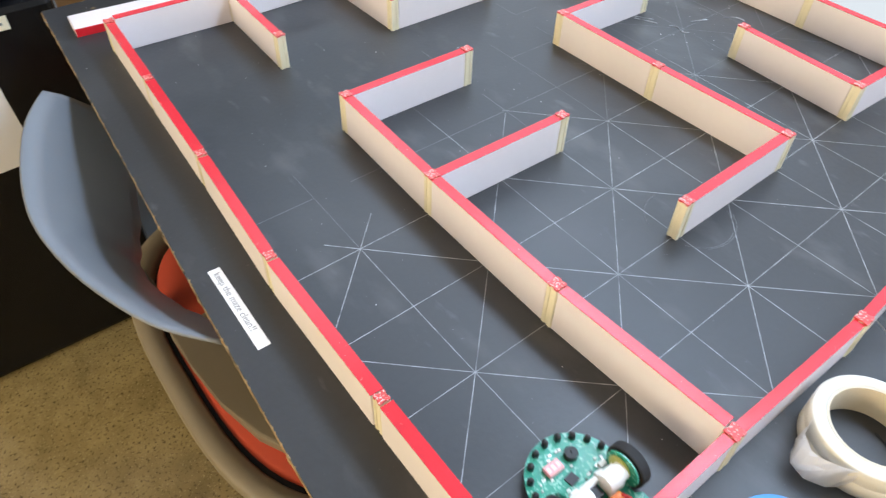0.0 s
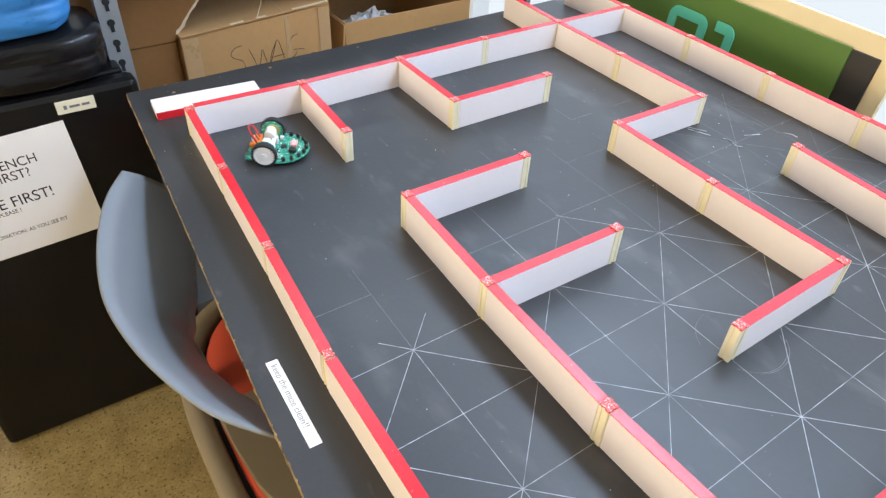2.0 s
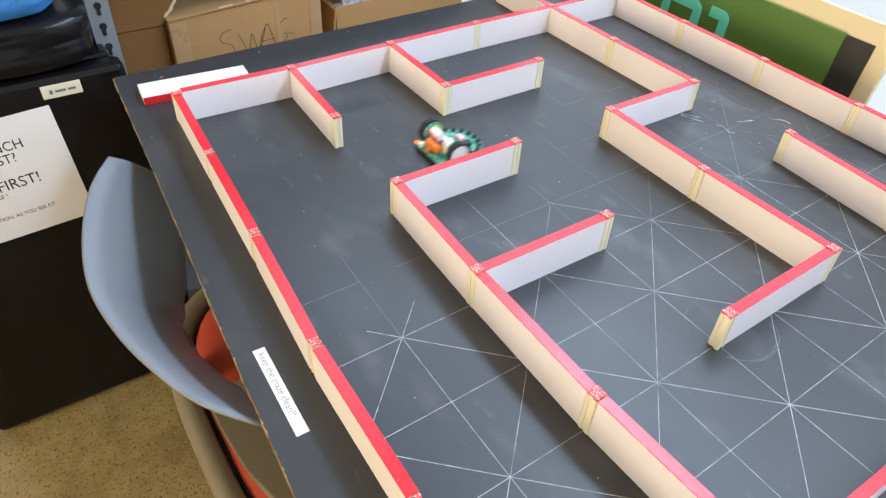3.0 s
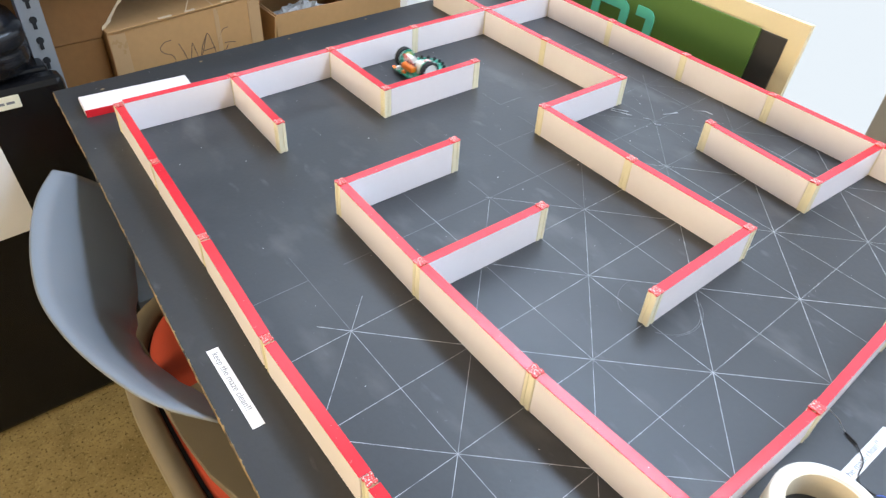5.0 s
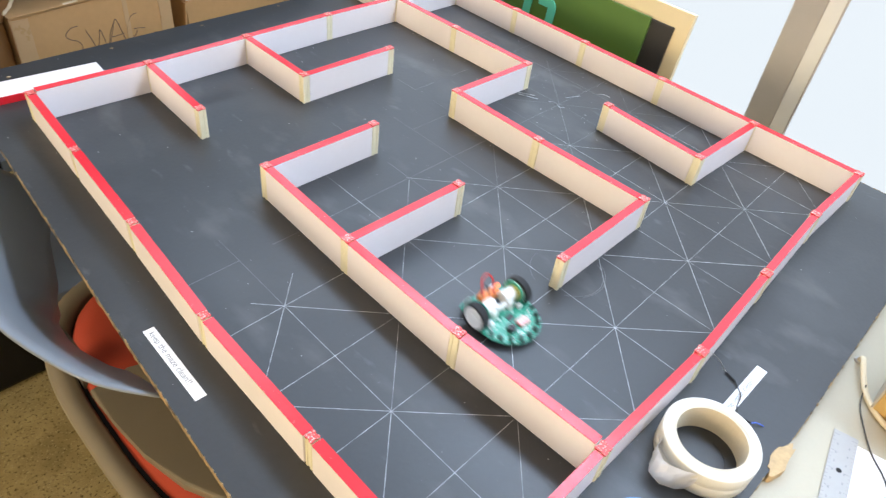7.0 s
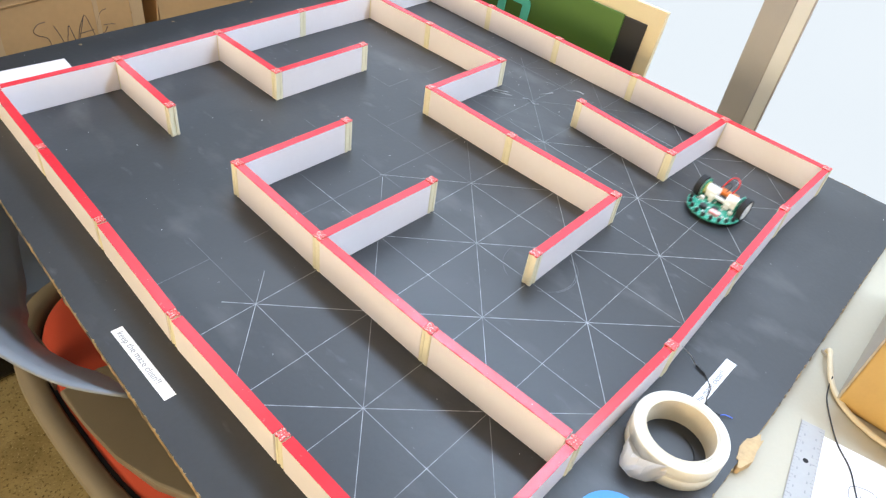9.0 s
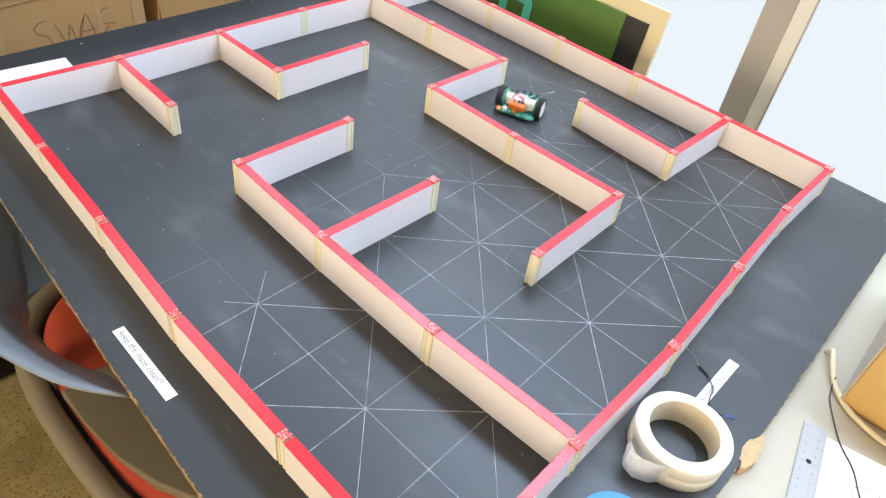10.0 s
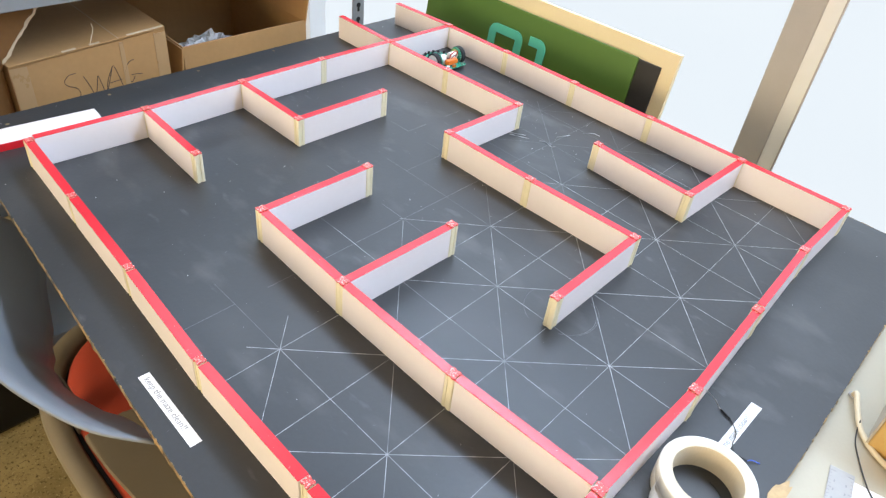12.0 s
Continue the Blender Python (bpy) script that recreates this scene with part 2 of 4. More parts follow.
def tube(points, r, steps=8, sub=6):
    """A round wire through the points."""
    pts = [Vector(p) for p in points]
    line = []
    for i in range(len(pts) - 1):
        p0, p1, p2, p3 = pts[max(i - 1, 0)], pts[i], pts[i + 1], pts[min(i + 2, len(pts) - 1)]
        for k in range(sub):
            t = k / sub
            line.append(0.5 * (2 * p1 + (p2 - p0) * t + (2 * p0 - 5 * p1 + 4 * p2 - p3) * t * t + (3 * p1 - p0 - 3 * p2 + p3) * t ** 3))
    line.append(pts[-1])
    bm = bmesh.new()
    rings = []
    for i, p in enumerate(line):
        d = (line[min(i + 1, len(line) - 1)] - line[max(i - 1, 0)]).normalized()
        q = d.to_track_quat("Z", "Y")
        rings.append([bm.verts.new(p + q @ Vector((r * math.cos(2 * math.pi * k / steps), r * math.sin(2 * math.pi * k / steps), 0))) for k in range(steps)])
    for a, b in zip(rings, rings[1:]):
        for k in range(steps):
            bm.faces.new((a[k], a[(k + 1) % steps], b[(k + 1) % steps], b[k]))
    bm.faces.new(rings[0][::-1])
    bm.faces.new(rings[-1])
    return bm


def words(name, text, size, m, material, parent, align="LEFT", label="", thick=0.0002, squeeze=1.0):
    cu = bpy.data.curves.new(name, "FONT")
    cu.body, cu.size, cu.align_x, cu.align_y, cu.extrude = text, size, align, "CENTER", thick
    tmp = bpy.data.objects.new("tmp", cu)
    me = bpy.data.meshes.new_from_object(tmp)
    bpy.data.objects.remove(tmp)
    for v in me.vertices:
        v.co.x *= squeeze
    me.materials.clear()
    me.materials.append(material)
    ob = new(name, me)
    ob.parent = parent
    ob.matrix_basis = m
    return tagged(ob, label)


def structure(name, bm, material, label):
    return tagged(link(name, bm, material), label, name.split("_")[0], kind="structure")


# ---- the room ----
structure("floor", block(-6.5, 1.5, -4.5, 1.4, FLOOR - 0.1, FLOOR), CONC, "polished brown concrete floor with pale specks")
structure("ceiling", block(-6.5, 1.5, -4.5, 1.4, 2.7, 2.8), WALLP, "plain white painted ceiling")
# wall, opening and glowing pane are out of view, added to hold the fill
west = block(-6.6, -6.5, -4.5, 1.4, FLOOR, 0.05)
block(-6.6, -6.5, -4.5, 1.4, 2.20, 2.7, bm=west)
block(-6.6, -6.5, -4.5, -3.4, 0.05, 2.20, bm=west)
block(-6.6, -6.5, 1.35, 1.4, 0.05, 2.20, bm=west)
structure("wall_west", west, WALLP, "unseen white wall with an opening added for the warm fill")
structure("window_3", block(-6.58, -6.56, -3.4, 1.35, 0.05, 2.20), OUTSIDE, "unseen glowing pane added behind the warm fill")
structure("wall_south", block(-6.6, 1.5, -4.6, -4.5, FLOOR, 2.7), WALLP, "plain white painted wall")
structure("wall_north", block(-6.6, 0.55, 1.2, 1.3, FLOOR, 2.7), WALLP, "white painted wall behind the shelving")
structure("wall_east", block(1.4, 1.5, -4.5, -3.6, FLOOR, 2.7), WALLP, "white painted wall beside the windows")


def window_wall():
    """Two glazed walls that meet in a corner, with a grey post between the panes."""
    w = thing("window_1", pose(1.40, 0, 0), "tall window panes facing a bright overcast sky", "window", kind="structure")
    part("window_sill", block(-0.03, 0.10, -3.6, 1.25, FLOOR, FLOOR + 0.12), FRAME, w)
    part("window_frame", block(-0.02, 0.08, -3.6, 1.25, 2.5, 2.7), FRAME, w)
    for y in (-3.55, -2.55, -1.62):
        part("window_frame", block(-0.02, 0.06, y - 0.03, y + 0.03, FLOOR + 0.12, 2.5, 0.004), FRAME, w)
    part("window_post", block(-0.10, -0.07, -0.634, -0.571, FLOOR + 0.12, 2.5, 0.003), MULLION, w, "grey metal post between the panes")
    part("seal_strip", block(-0.098, -0.090, -0.6655, -0.6342, FLOOR + 0.12, 2.5), FRAME, w, "pale strip beside the grey post")
    part("gasket", block(-0.100, -0.094, -0.6695, -0.6660, FLOOR + 0.12, 2.5), MULLION, w, "thin grey seal line")
    part("window_post", block(-0.02, 0.06, 1.18, 1.25, FLOOR + 0.12, 2.5, 0.004), FRAME, w)
    v = thing("window_2", pose(0, 1.25, 0), "corner window pane behind the shelving", "window", kind="structure")
    part("window_sill", block(0.55, 1.40, -0.03, 0.08, FLOOR, FLOOR + 0.12), FRAME, v)
    part("window_frame", block(0.55, 1.40, -0.02, 0.08, 2.5, 2.7), FRAME, v)
    part("window_frame", block(0.55, 0.60, -0.02, 0.06, FLOOR + 0.12, 2.5, 0.004), FRAME, v)
    sheet = block(1.62, 1.64, -4.4, 2.5, -1.5, 3.0)
    block(-0.5, 1.62, 2.0, 2.02, -1.5, 3.0, bm=sheet)
    structure("backdrop", sheet, OUTSIDE, "blank bright daylight outside the windows")


window_wall()

# ---- the tables and the black board ----
OUTLINE = [(-0.044, 0.178), (0.45, 0.183), (0.969, 0.190), (0.968, -1.021), (0.4, -1.035), (-0.108, -1.036), (-0.098, -0.73), (-0.083, -0.45), (-0.064, -0.16)]
BT = 0.010


def maze_board():
    b = thing("maze_board", pose(0, 0, 0), "black painted fibreboard sheet with chalk lines and chipped edges", "board")
    part("board_top", prism(OUTLINE, -0.0016, 0.0), BOARD, b, "dusty black painted top")
    rnd = random.Random(4)
    pts = []
    for (x0, y0), (x1, y1) in zip(OUTLINE, OUTLINE[1:] + OUTLINE[:1]):
        d = Vector((x1 - x0, y1 - y0))
        n = Vector((-d.y, d.x)).normalized()
        for k in range(max(2, int(d.length / 0.006))):
            t = k / max(2, int(d.length / 0.006))
            e = rnd.choice((0.0002, 0.0005, 0.0008, 0.0014)) * rnd.random()
            pts.append((x0 + d.x * t + n.x * e, y0 + d.y * t + n.y * e))
    part("board_edge", prism(pts, -BT, -0.0016), CHIP, b, "chipped raw brown edge")
    # brown chips along the rim
    chips = bmesh.new()
    for (x0, y0), (x1, y1) in zip(OUTLINE, OUTLINE[1:] + OUTLINE[:1]):
        d = Vector((x1 - x0, y1 - y0))
        for k in range(int(d.length / 0.012)):
            if rnd.random() < 0.7:
                t = rnd.random()
                w, g = rnd.uniform(0.0006, 0.0038), rnd.uniform(0.0005, 0.0014)
                u = d.normalized()
                n = Vector((-u.y, u.x))
                c = Vector((x0, y0)) + d * t
                prism([tuple(c + u * w * math.cos(a) * rnd.uniform(0.6, 1.1) + n * g * math.sin(a) * rnd.uniform(0.6, 1.1)) for a in (0, 1, 2.1, 3.1, 4.2, 5.2)], -0.003, 0.0002, chips)
    tagged(part("edge_chips", chips, CHIP, b, "worn brown chips along the rim"), kind="stuff")
    return b


board = maze_board()


def bench():
    t = thing("bench", pose(0, 0, FLOOR), "cream laminate work table under the black board", "table")
    h = -FLOOR - BT
    part("tabletop", block(0.05, 0.95, -1.75, 0.12, h - 0.03, h - 0.0005, 0.003), CREAM, t)
    for x in (0.09, 0.91):
        for y in (-1.7, -0.75, 0.07):
            part("leg", block(x - 0.02, x + 0.02, y - 0.02, y + 0.02, 0, h - 0.03, 0.003), BLACKP, t, "black table leg")
    return t


bench()

# ---- the maze ----
CELL, H, T = 0.18, 0.0487, 0.012
# how far the posts stand off the even grid, in millimetres
OFF = {(0, 0): (12, -6), (0, 1): (2, 2), (0, 2): (-8, 1), (0, 3): (-20, -2), (0, 4): (-22, -12), (0, 5): (-22, -20),
       (1, 0): (8, -12), (1, 1): (2, 1), (1, 2): (-4, 0), (1, 3): (-11, -2), (1, 4): (-13, -11), (1, 5): (-5, -16),
       (2, 0): (8, -8), (2, 1): (9, 4), (2, 2): (2, 1), (2, 3): (-2, -2), (2, 4): (-3, -5), (2, 5): (1, -16),
       (3, 0): (6, -5), (3, 1): (13, 5), (3, 2): (4, 6), (3, 3): (3, 9), (3, 4): (7, 1), (3, 5): (7, -4),
       (4, 0): (0, -6), (4, 1): (2, 5), (4, 2): (6, 6), (4, 3): (8, 9), (4, 4): (-4, 8), (4, 5): (5, 7),
       (5, 0): (-2, -6), (5, 1): (-3, 0), (5, 2): (-3, 3), (5, 3): (-4, 6), (5, 4): (-6, 5), (5, 5): (-8, 7)}


def node(i, j):
    """Plan position of grid point i across, j towards the near side; halves fall between."""
    i0, j0 = min(int(math.floor(i)), 4), min(int(math.floor(j)), 4)
    a, b = i - i0, j - j0
    dx = dy = 0
    for p, wp in ((0, 1 - a), (1, a)):
        for q, wq in ((0, 1 - b), (1, b)):
            o = OFF.get((i0 + p, j0 + q), (0, 0))
            dx, dy = dx + wp * wq * o[0], dy + wp * wq * o[1]
    return Vector((CELL * i + dx / 1000, -CELL * j + dy / 1000, 0))


def height(i, j):
    """The worn outer pieces of the low and the near side stand a little lower than the inner ones."""
    if (i == 1 and 1 < j < 5) or (i, j) in ((2, 2), (2, 3)):
        return 0.0514
    return 0.0450 if i == 0 else 0.0455 if j == 5 and i < 4 else H


def maze_post(i, j):
    top = height(i, j)
    p = thing("maze_post", Matrix.Translation(node(i, j)) @ pose(0, 0, 0, 0, 0, random.uniform(-1.5, 1.5)),
              "cream plastic maze post with a worn red top", "post", "posts of the maze")
    h, g = (T / 2 - 0.0006 if i == 0 and 0 < j < 5 else T / 2 + 0.0005), 0.0010
    c = 0.0018
    shape = []
    for k in range(4):
        q = Matrix.Rotation(k * math.pi / 2, 2)
        for x, y in ((h, -h + 0.001), (h, -c), (h - g, -c), (h - g, c), (h, c), (h, h - 0.001), (h - 0.001, h)):
            shape.append(tuple(q @ Vector((x, y))))
    part("post_body", prism(shape, 0, top - 0.001), POST, p)
    part("post_top", prism(shape, top - 0.001, top + 0.0012), REDPOST, p, "worn red top with white scratches")


def wall_panel(a, b, ends=(True, True), top=H, thick=T):
    d = b - a
    u = d.normalized()
    s, e = (T / 2 + 0.0008) if ends[0] else 0, (T / 2 + 0.0008) if ends[1] else 0
    ln = d.length - s - e
    mid = a + u * (s + ln / 2)
    w = thing("wall_panel", Matrix.Translation(mid) @ pose(0, 0, 0, 0, 0, math.degrees(math.atan2(d.y, d.x))),
              "white maze wall panel with a red painted top edge", "wall panel", "wall panels of the maze")
    z = top + random.uniform(-0.0008, 0.0006)
    part("panel", block(-ln / 2, ln / 2, -thick / 2, thick / 2, 0.0, z - 0.0009, 0.0006), PANEL, w)
    part("red_edge", block(-ln / 2, ln / 2, -thick / 2 - 0.0001, thick / 2 + 0.0001, z - 0.0009, z, 0.0003), RED, w, "red painted top edge")


RUNS = [[(0, 0), (5, 0)], [(0, 0), (0, 5)], [(5, 0), (5, 5)], [(0, 5), (5, 5)], [(1, 0), (1, 1)], [(2, 0), (2, 1), (3, 1)],
        [(4, 0), (4, 2), (3, 2), (3, 4), (2, 4)], [(2, 2), (1, 2), (1, 5)], [(1, 3), (2, 3)], [(5, 4), (4, 4), (4, 3)]]


def maze():
    posts, panels = [], []
    for run in RUNS:
        for (i0, j0), (i1, j1) in zip(run, run[1:]):
            n = max(abs(i1 - i0), abs(j1 - j0))
            pts = [(i0 + (i1 - i0) * k // n, j0 + (j1 - j0) * k // n) for k in range(n + 1)]
            posts += [p for p in pts if p not in posts]
            panels += list(zip(pts, pts[1:]))
    for p in posts:
        maze_post(*p)
    for p, q in panels:
        wall_panel(node(*p), node(*q), top=max(height(*p), height(*q)), thick=0.0100 if p[1] == q[1] == 5 else T)
    # two panels that run on past the far side of the maze
    wall_panel(node(4, 0), Vector((0.722, 0.158, 0)), (True, False))
    wall_panel(node(5, 0), Vector((0.889, 0.157, 0)), (True, False))


maze()


def loose_panel():
    w = thing("wall_panel", pose(0.062, 0.083, 0.006, 0, 0, -4.5), "spare white maze panel lying flat on the black board", "wall panel", "wall panels of the maze")
    part("panel", block(-0.084, 0.084, -0.0235, 0.025, -0.006, 0.006, 0.0006), PANEL, w)
    part("red_edge", block(-0.084, 0.084, -0.025, -0.0235, -0.006, 0.006, 0.0003), RED, w, "red painted edge")


loose_panel()


def chalk_at(i, j):
    """The chalk grid was ruled by itself: slightly wider and more askew than the panels that stand on it."""
    q = max(j, 2.4)
    x = -0.01072 + 0.19963 * i - 0.00707 * q - 0.00181 * i * i - 0.00122 * i * q + 0.00096 * q * q
    y = 0.06349 + 0.00105 * i - 0.21419 * q + 0.00014 * i * i + 0.00111 * i * q + 0.00349 * q * q
    return Vector((x, y - (j - q) * 0.187, 0))


def chalk():
    """Chalk lines on the floor of the maze: the grid, the middles of the cells and the diagonals."""
    lines = []
    for k in range(1, 10):
        lines.append(((k / 2, 0), (k / 2, 5), k))
        lines.append(((0, k / 2), (5, k / 2), k))
    segs = lines
    for c in (0.5, 1.5, 2.5, 3.5, 4.5):
        segs.append(((0, c), (c, 0), 1))
    for c in (-4.5, -3.5, -2.5, -1.5, -0.5, 0.5, 1.5, 2.5, 3.5, 4.5):
        segs.append(((max(0, c), max(0, -c)), (min(5, 5 + c), min(5, 5 - c)), 1))
    for c in (5.5, 6.5, 7.5, 8.5, 9.5):
        segs.append(((c - 5, 5), (5, c - 5), 1))
    rnd = random.Random(8)
    runs = []
    for (i0, j0), (i1, j1), _ in segs:
        bm, worn, ends = None, None, None
        w = 0.00045 * rnd.uniform(0.75, 1.15)
        shift = rnd.uniform(-0.4, 0.4)
        ln = math.hypot(i1 - i0, j1 - j0)
        n = max(1, round(ln / 0.25))
        for k in range(n):
            a, b = k / n, (k + 1) / n
            p, q = chalk_at(i0 + (i1 - i0) * a, j0 + (j1 - j0) * a), chalk_at(i0 + (i1 - i0) * b, j0 + (j1 - j0) * b)
            jm = j0 + (j1 - j0) * (a + b) / 2
            im = i0 + (i1 - i0) * (a + b) / 2
            keep = jm + 0.25 * im
            faint = jm - 0.4 * max(0, im - 2.2) <= 2.55 + shift
            slanting = i0 != i1 and j0 != j1
            if keep < (3.0 if slanting else 2.1) or (keep < 2.7 and rnd.random() < 0.4) or (im < 1.4 and jm < 2.2):
                ends = None
                continue
            if ends is None or worn != faint:
                worn = faint
                bm, ends = bmesh.new(), None
                runs.append((bm, worn))
            u = (q - p).normalized()
            s = Vector((-u.y, u.x, 0)) * w
            up = Vector((0, 0, 0.00025))
            if ends is None:
                ends = [bm.verts.new(v + up) for v in (p - s, p + s)]
            tip = [bm.verts.new(v + up) for v in (q - s, q + s)]
            bm.faces.new((ends[0], tip[0], tip[1], ends[1]))
            ends = tip
    for bm, worn in runs:
        part("chalk_line", bm, CHALKFAINT if worn else CHALK, board, "half-rubbed chalk line" if worn else "thin white chalk line")
    crumbs = bmesh.new()
    for k in range(320):
        x, y = rnd.uniform(-0.08, 0.95), rnd.uniform(-1.0, 0.17)
        if k < 40:
            x, y = 0.72 + rnd.gauss(0.03, 0.05), -0.42 + rnd.gauss(0, 0.05)
        r = 0.00020 + 0.0009 * rnd.random() ** 5
        prism([(x + r * math.cos(a) * rnd.uniform(0.5, 1.3), y + r * math.sin(a) * rnd.uniform(0.5, 1.3)) for a in (0, 1.2, 2.4, 3.6, 4.9)], 0.0, rnd.uniform(0.0002, 0.0005), crumbs)
    # smears of rubbed chalk in the far right cells, faint rings where a post was turned
    for pts in (((0.700, -0.352), (0.712, -0.372), (0.721, -0.386)), ((0.726, -0.415), (0.732, -0.424), (0.727, -0.440), (0.733, -0.446)), ((0.765, -0.425), (0.791, -0.435)), ((0.820, -0.446), (0.836, -0.458), (0.838, -0.472)), ((0.700, -0.365), (0.716, -0.398)), ((0.742, -0.318), (0.765, -0.326))):
        part("chalk_smear", tube([(x, y, 0.0002) for x, y in pts], rnd.uniform(0.0005, 0.0011), 5, 3), CHALK, board, "rubbed chalk smear")
    for cx, cy, r, a0, a1 in ((0.390, -0.716, 0.047, 85, 160), (0.392, -0.720, 0.045, -150, -20), (0.393, -0.718, 0.049, -120, -30)):
        part("scratch", tube([(cx + r * math.cos(math.radians(a0 + (a1 - a0) * k / 8)), cy + r * math.sin(math.radians(a0 + (a1 - a0) * k / 8)), 0.0) for k in range(9)], 0.0004, 5, 2), CHALKFAINT, board, "faint curved scuff")
    for x, y in ((0.024, 0.145), (0.198, 0.159), (0.376, 0.165), (0.552, 0.171)):
        part("screw_hole", prism([(x + 0.0034 * rnd.uniform(0.7, 1.15) * math.cos(a), y + 0.0026 * rnd.uniform(0.7, 1.15) * math.sin(a)) for a in (0, .7, 1.5, 2.3, 3.1, 3.9, 4.7, 5.5)], -0.0005, 0.0006), SCREW, board, "pale chipped screw hole")
    tagged(part("chalk_crumbs", crumbs, SPECK, board, "scattered white chalk crumbs"), kind="stuff")


chalk()


def label_strip(m, length, name="label_strip"):
    s = thing(name, m, "white printed label strip stuck on the black board", "label")
    part("strip", block(0, length, -0.0064, 0.0064, 0, 0.0003), PAPER, s)
    words("print", "keep the maze clean!!", 0.0098, pose(0.006, 0, 0.0004), FADED, s, label="faded grey printed words", squeeze=1.02)


label_strip(pose(-0.0595, -0.484, 0, 0, 0, -91.5), 0.116)
label_strip(pose(0.327, -0.9685, 0, 0, 0, 0.3), 0.116)


def masking_tape():
    t = thing("tape_roll", pose(0.2805, -0.9785, 0), "roll of cream masking tape with a loose crumpled end", "tape")
    h, r, c = 0.032, 0.0490, 0.0355
    part("tape", lathe([(c + 0.002, 0.0), (r - 0.001, 0.0), (r, 0.001), (r, h * 0.48), (r - 0.0006, h * 0.5), (r, h * 0.52), (r, h - 0.001), (r - 0.001, h), (c + 0.002, h)], 72), TAPE, t, smooth=True)
    part("core", lathe([(c, 0.0), (c + 0.002, 0.0), (c + 0.002, h + 0.0003), (c, h + 0.0003)], 72), TAPECORE, t, "tan cardboard core")
    # the loose end stands off the roll towards the near left
    bm = bmesh.new()
    rnd = random.Random(2)
    rows = []
    for k in range(10):
        a = math.radians(136 + 6.6 * k)
        lift = r + 0.0008 + 0.015 * math.sin(math.pi * min(1, k / 8)) ** 1.2
        rows.append([bm.verts.new((lift * (1 + rnd.uniform(-.035, .035)) * math.cos(a), lift * (1 + rnd.uniform(-.03, .03)) * math.sin(a), 0.001 + h * v * (1 - 0.05 * k / 9) + rnd.uniform(-0.001, 0.001) * (0 < v < 1))) for v in (0, .35, .7, 1)])
    for p, q in zip(rows, rows[1:]):
        for v in range(3):
            bm.faces.new((p[v], q[v], q[v + 1], p[v + 1]))
    bmesh.ops.solidify(bm, geom=bm.faces[:], thickness=0.0006)
    part("loose_end", bm, PAPER, t, "crumpled pale loose end")


masking_tape()


def blue_tape():
    t = thing("tape_roll", pose(0.1480, -0.9885, 0), "roll of blue tape on the black board", "tape")
    part("tape", lathe([(0.029, 0), (0.038, 0), (0.038, 0.019), (0.029, 0.019)], 48), BLUETAPE, t, smooth=False)
    part("core", lathe([(0.0265, 0), (0.029, 0), (0.029, 0.0192), (0.0265, 0.0192)], 48), TAPECORE, t, "tan cardboard core")


blue_tape()


def thin_wires():
    w = thing("wire_lead", pose(0, 0, 0), "thin black wire lead with bare and blue ends", "wire")
    part("bare_end", tube([(0.383, -0.922, 0.032), (0.396, -0.932, 0.016), (0.401, -0.938, 0.005), (0.402, -0.942, 0.002)], 0.0006), METAL, w, "thin bare wire end")
    part("sleeve", tube([(0.402, -0.942, 0.002), (0.400, -0.949, 0.002), (0.398, -0.956, 0.002)], 0.0013), BLACKP, w)
    part("black_wire", tube([(0.398, -0.956, 0.002), (0.383, -0.970, 0.002), (0.366, -0.974, 0.002), (0.357, -0.981, 0.002)], 0.0006), BLACKP, w)
    part("sleeve", tube([(0.357, -0.981, 0.002), (0.357, -0.988, 0.002), (0.358, -0.995, 0.002)], 0.0010), BLACKP, w)
    part("blue_end", tube([(0.358, -0.995, 0.002), (0.362, -0.999, 0.003), (0.366, -1.006, 0.001)], 0.0006), BLUEWIRE, w, "blue wire end")
    c = thing("wire", pose(0, 0, 0), "curl of thin black wire inside the tape roll", "wire")
    part("black_wire", tube([(0.246, -0.990, 0.001), (0.262, -1.001, 0.0015), (0.284, -1.003, 0.001), (0.298, -0.993, 0.001), (0.303, -0.980, 0.001)], 0.0008), BLACKP, c)


thin_wires()

# ---- things on the cream table ----
TZ = -BT


def steel_rule():
    r = thing("ruler", pose(0.4405, -1.0735, TZ, 0, 0, -167.5), "steel ruler lying on the cream table", "ruler")
    part("blade", block(0, 0.31, -0.0128, 0.0128, 0, 0.0012, 0.0004), STEEL, r)
    marks = bmesh.new()
    for k in range(60):
        ln = 0.006 if k % 10 == 0 else 0.004 if k % 5 == 0 else 0.0025
        x = 0.006 + k * 0.005
        block(x - 0.0002, x + 0.0002, 0.0124 - ln, 0.0124, 0.0012, 0.0014, bm=marks)
        block(x - 0.0002, x + 0.0002, -0.0124, -0.0124 + ln, 0.0012, 0.0014, bm=marks)
    part("marks", marks, FADED, r, "grey scale marks")
    digits = bmesh.new()
    for k in range(1, 24):
        for y in (-0.0065, 0.0055):
            block(0.006 + k * 0.0125, 0.009 + k * 0.0125, y - 0.0006, y + 0.0008, 0.0012, 0.0014, bm=digits)
    part("scale_print", digits, FADED, r, "dark printed bars")
    part("hole", lathe([(0.0, 0.0012), (0.003, 0.0012), (0.003, 0.0014), (0.0, 0.0014)], 16, m=pose(0.055, 0, 0)), HOLE, r)


steel_rule()


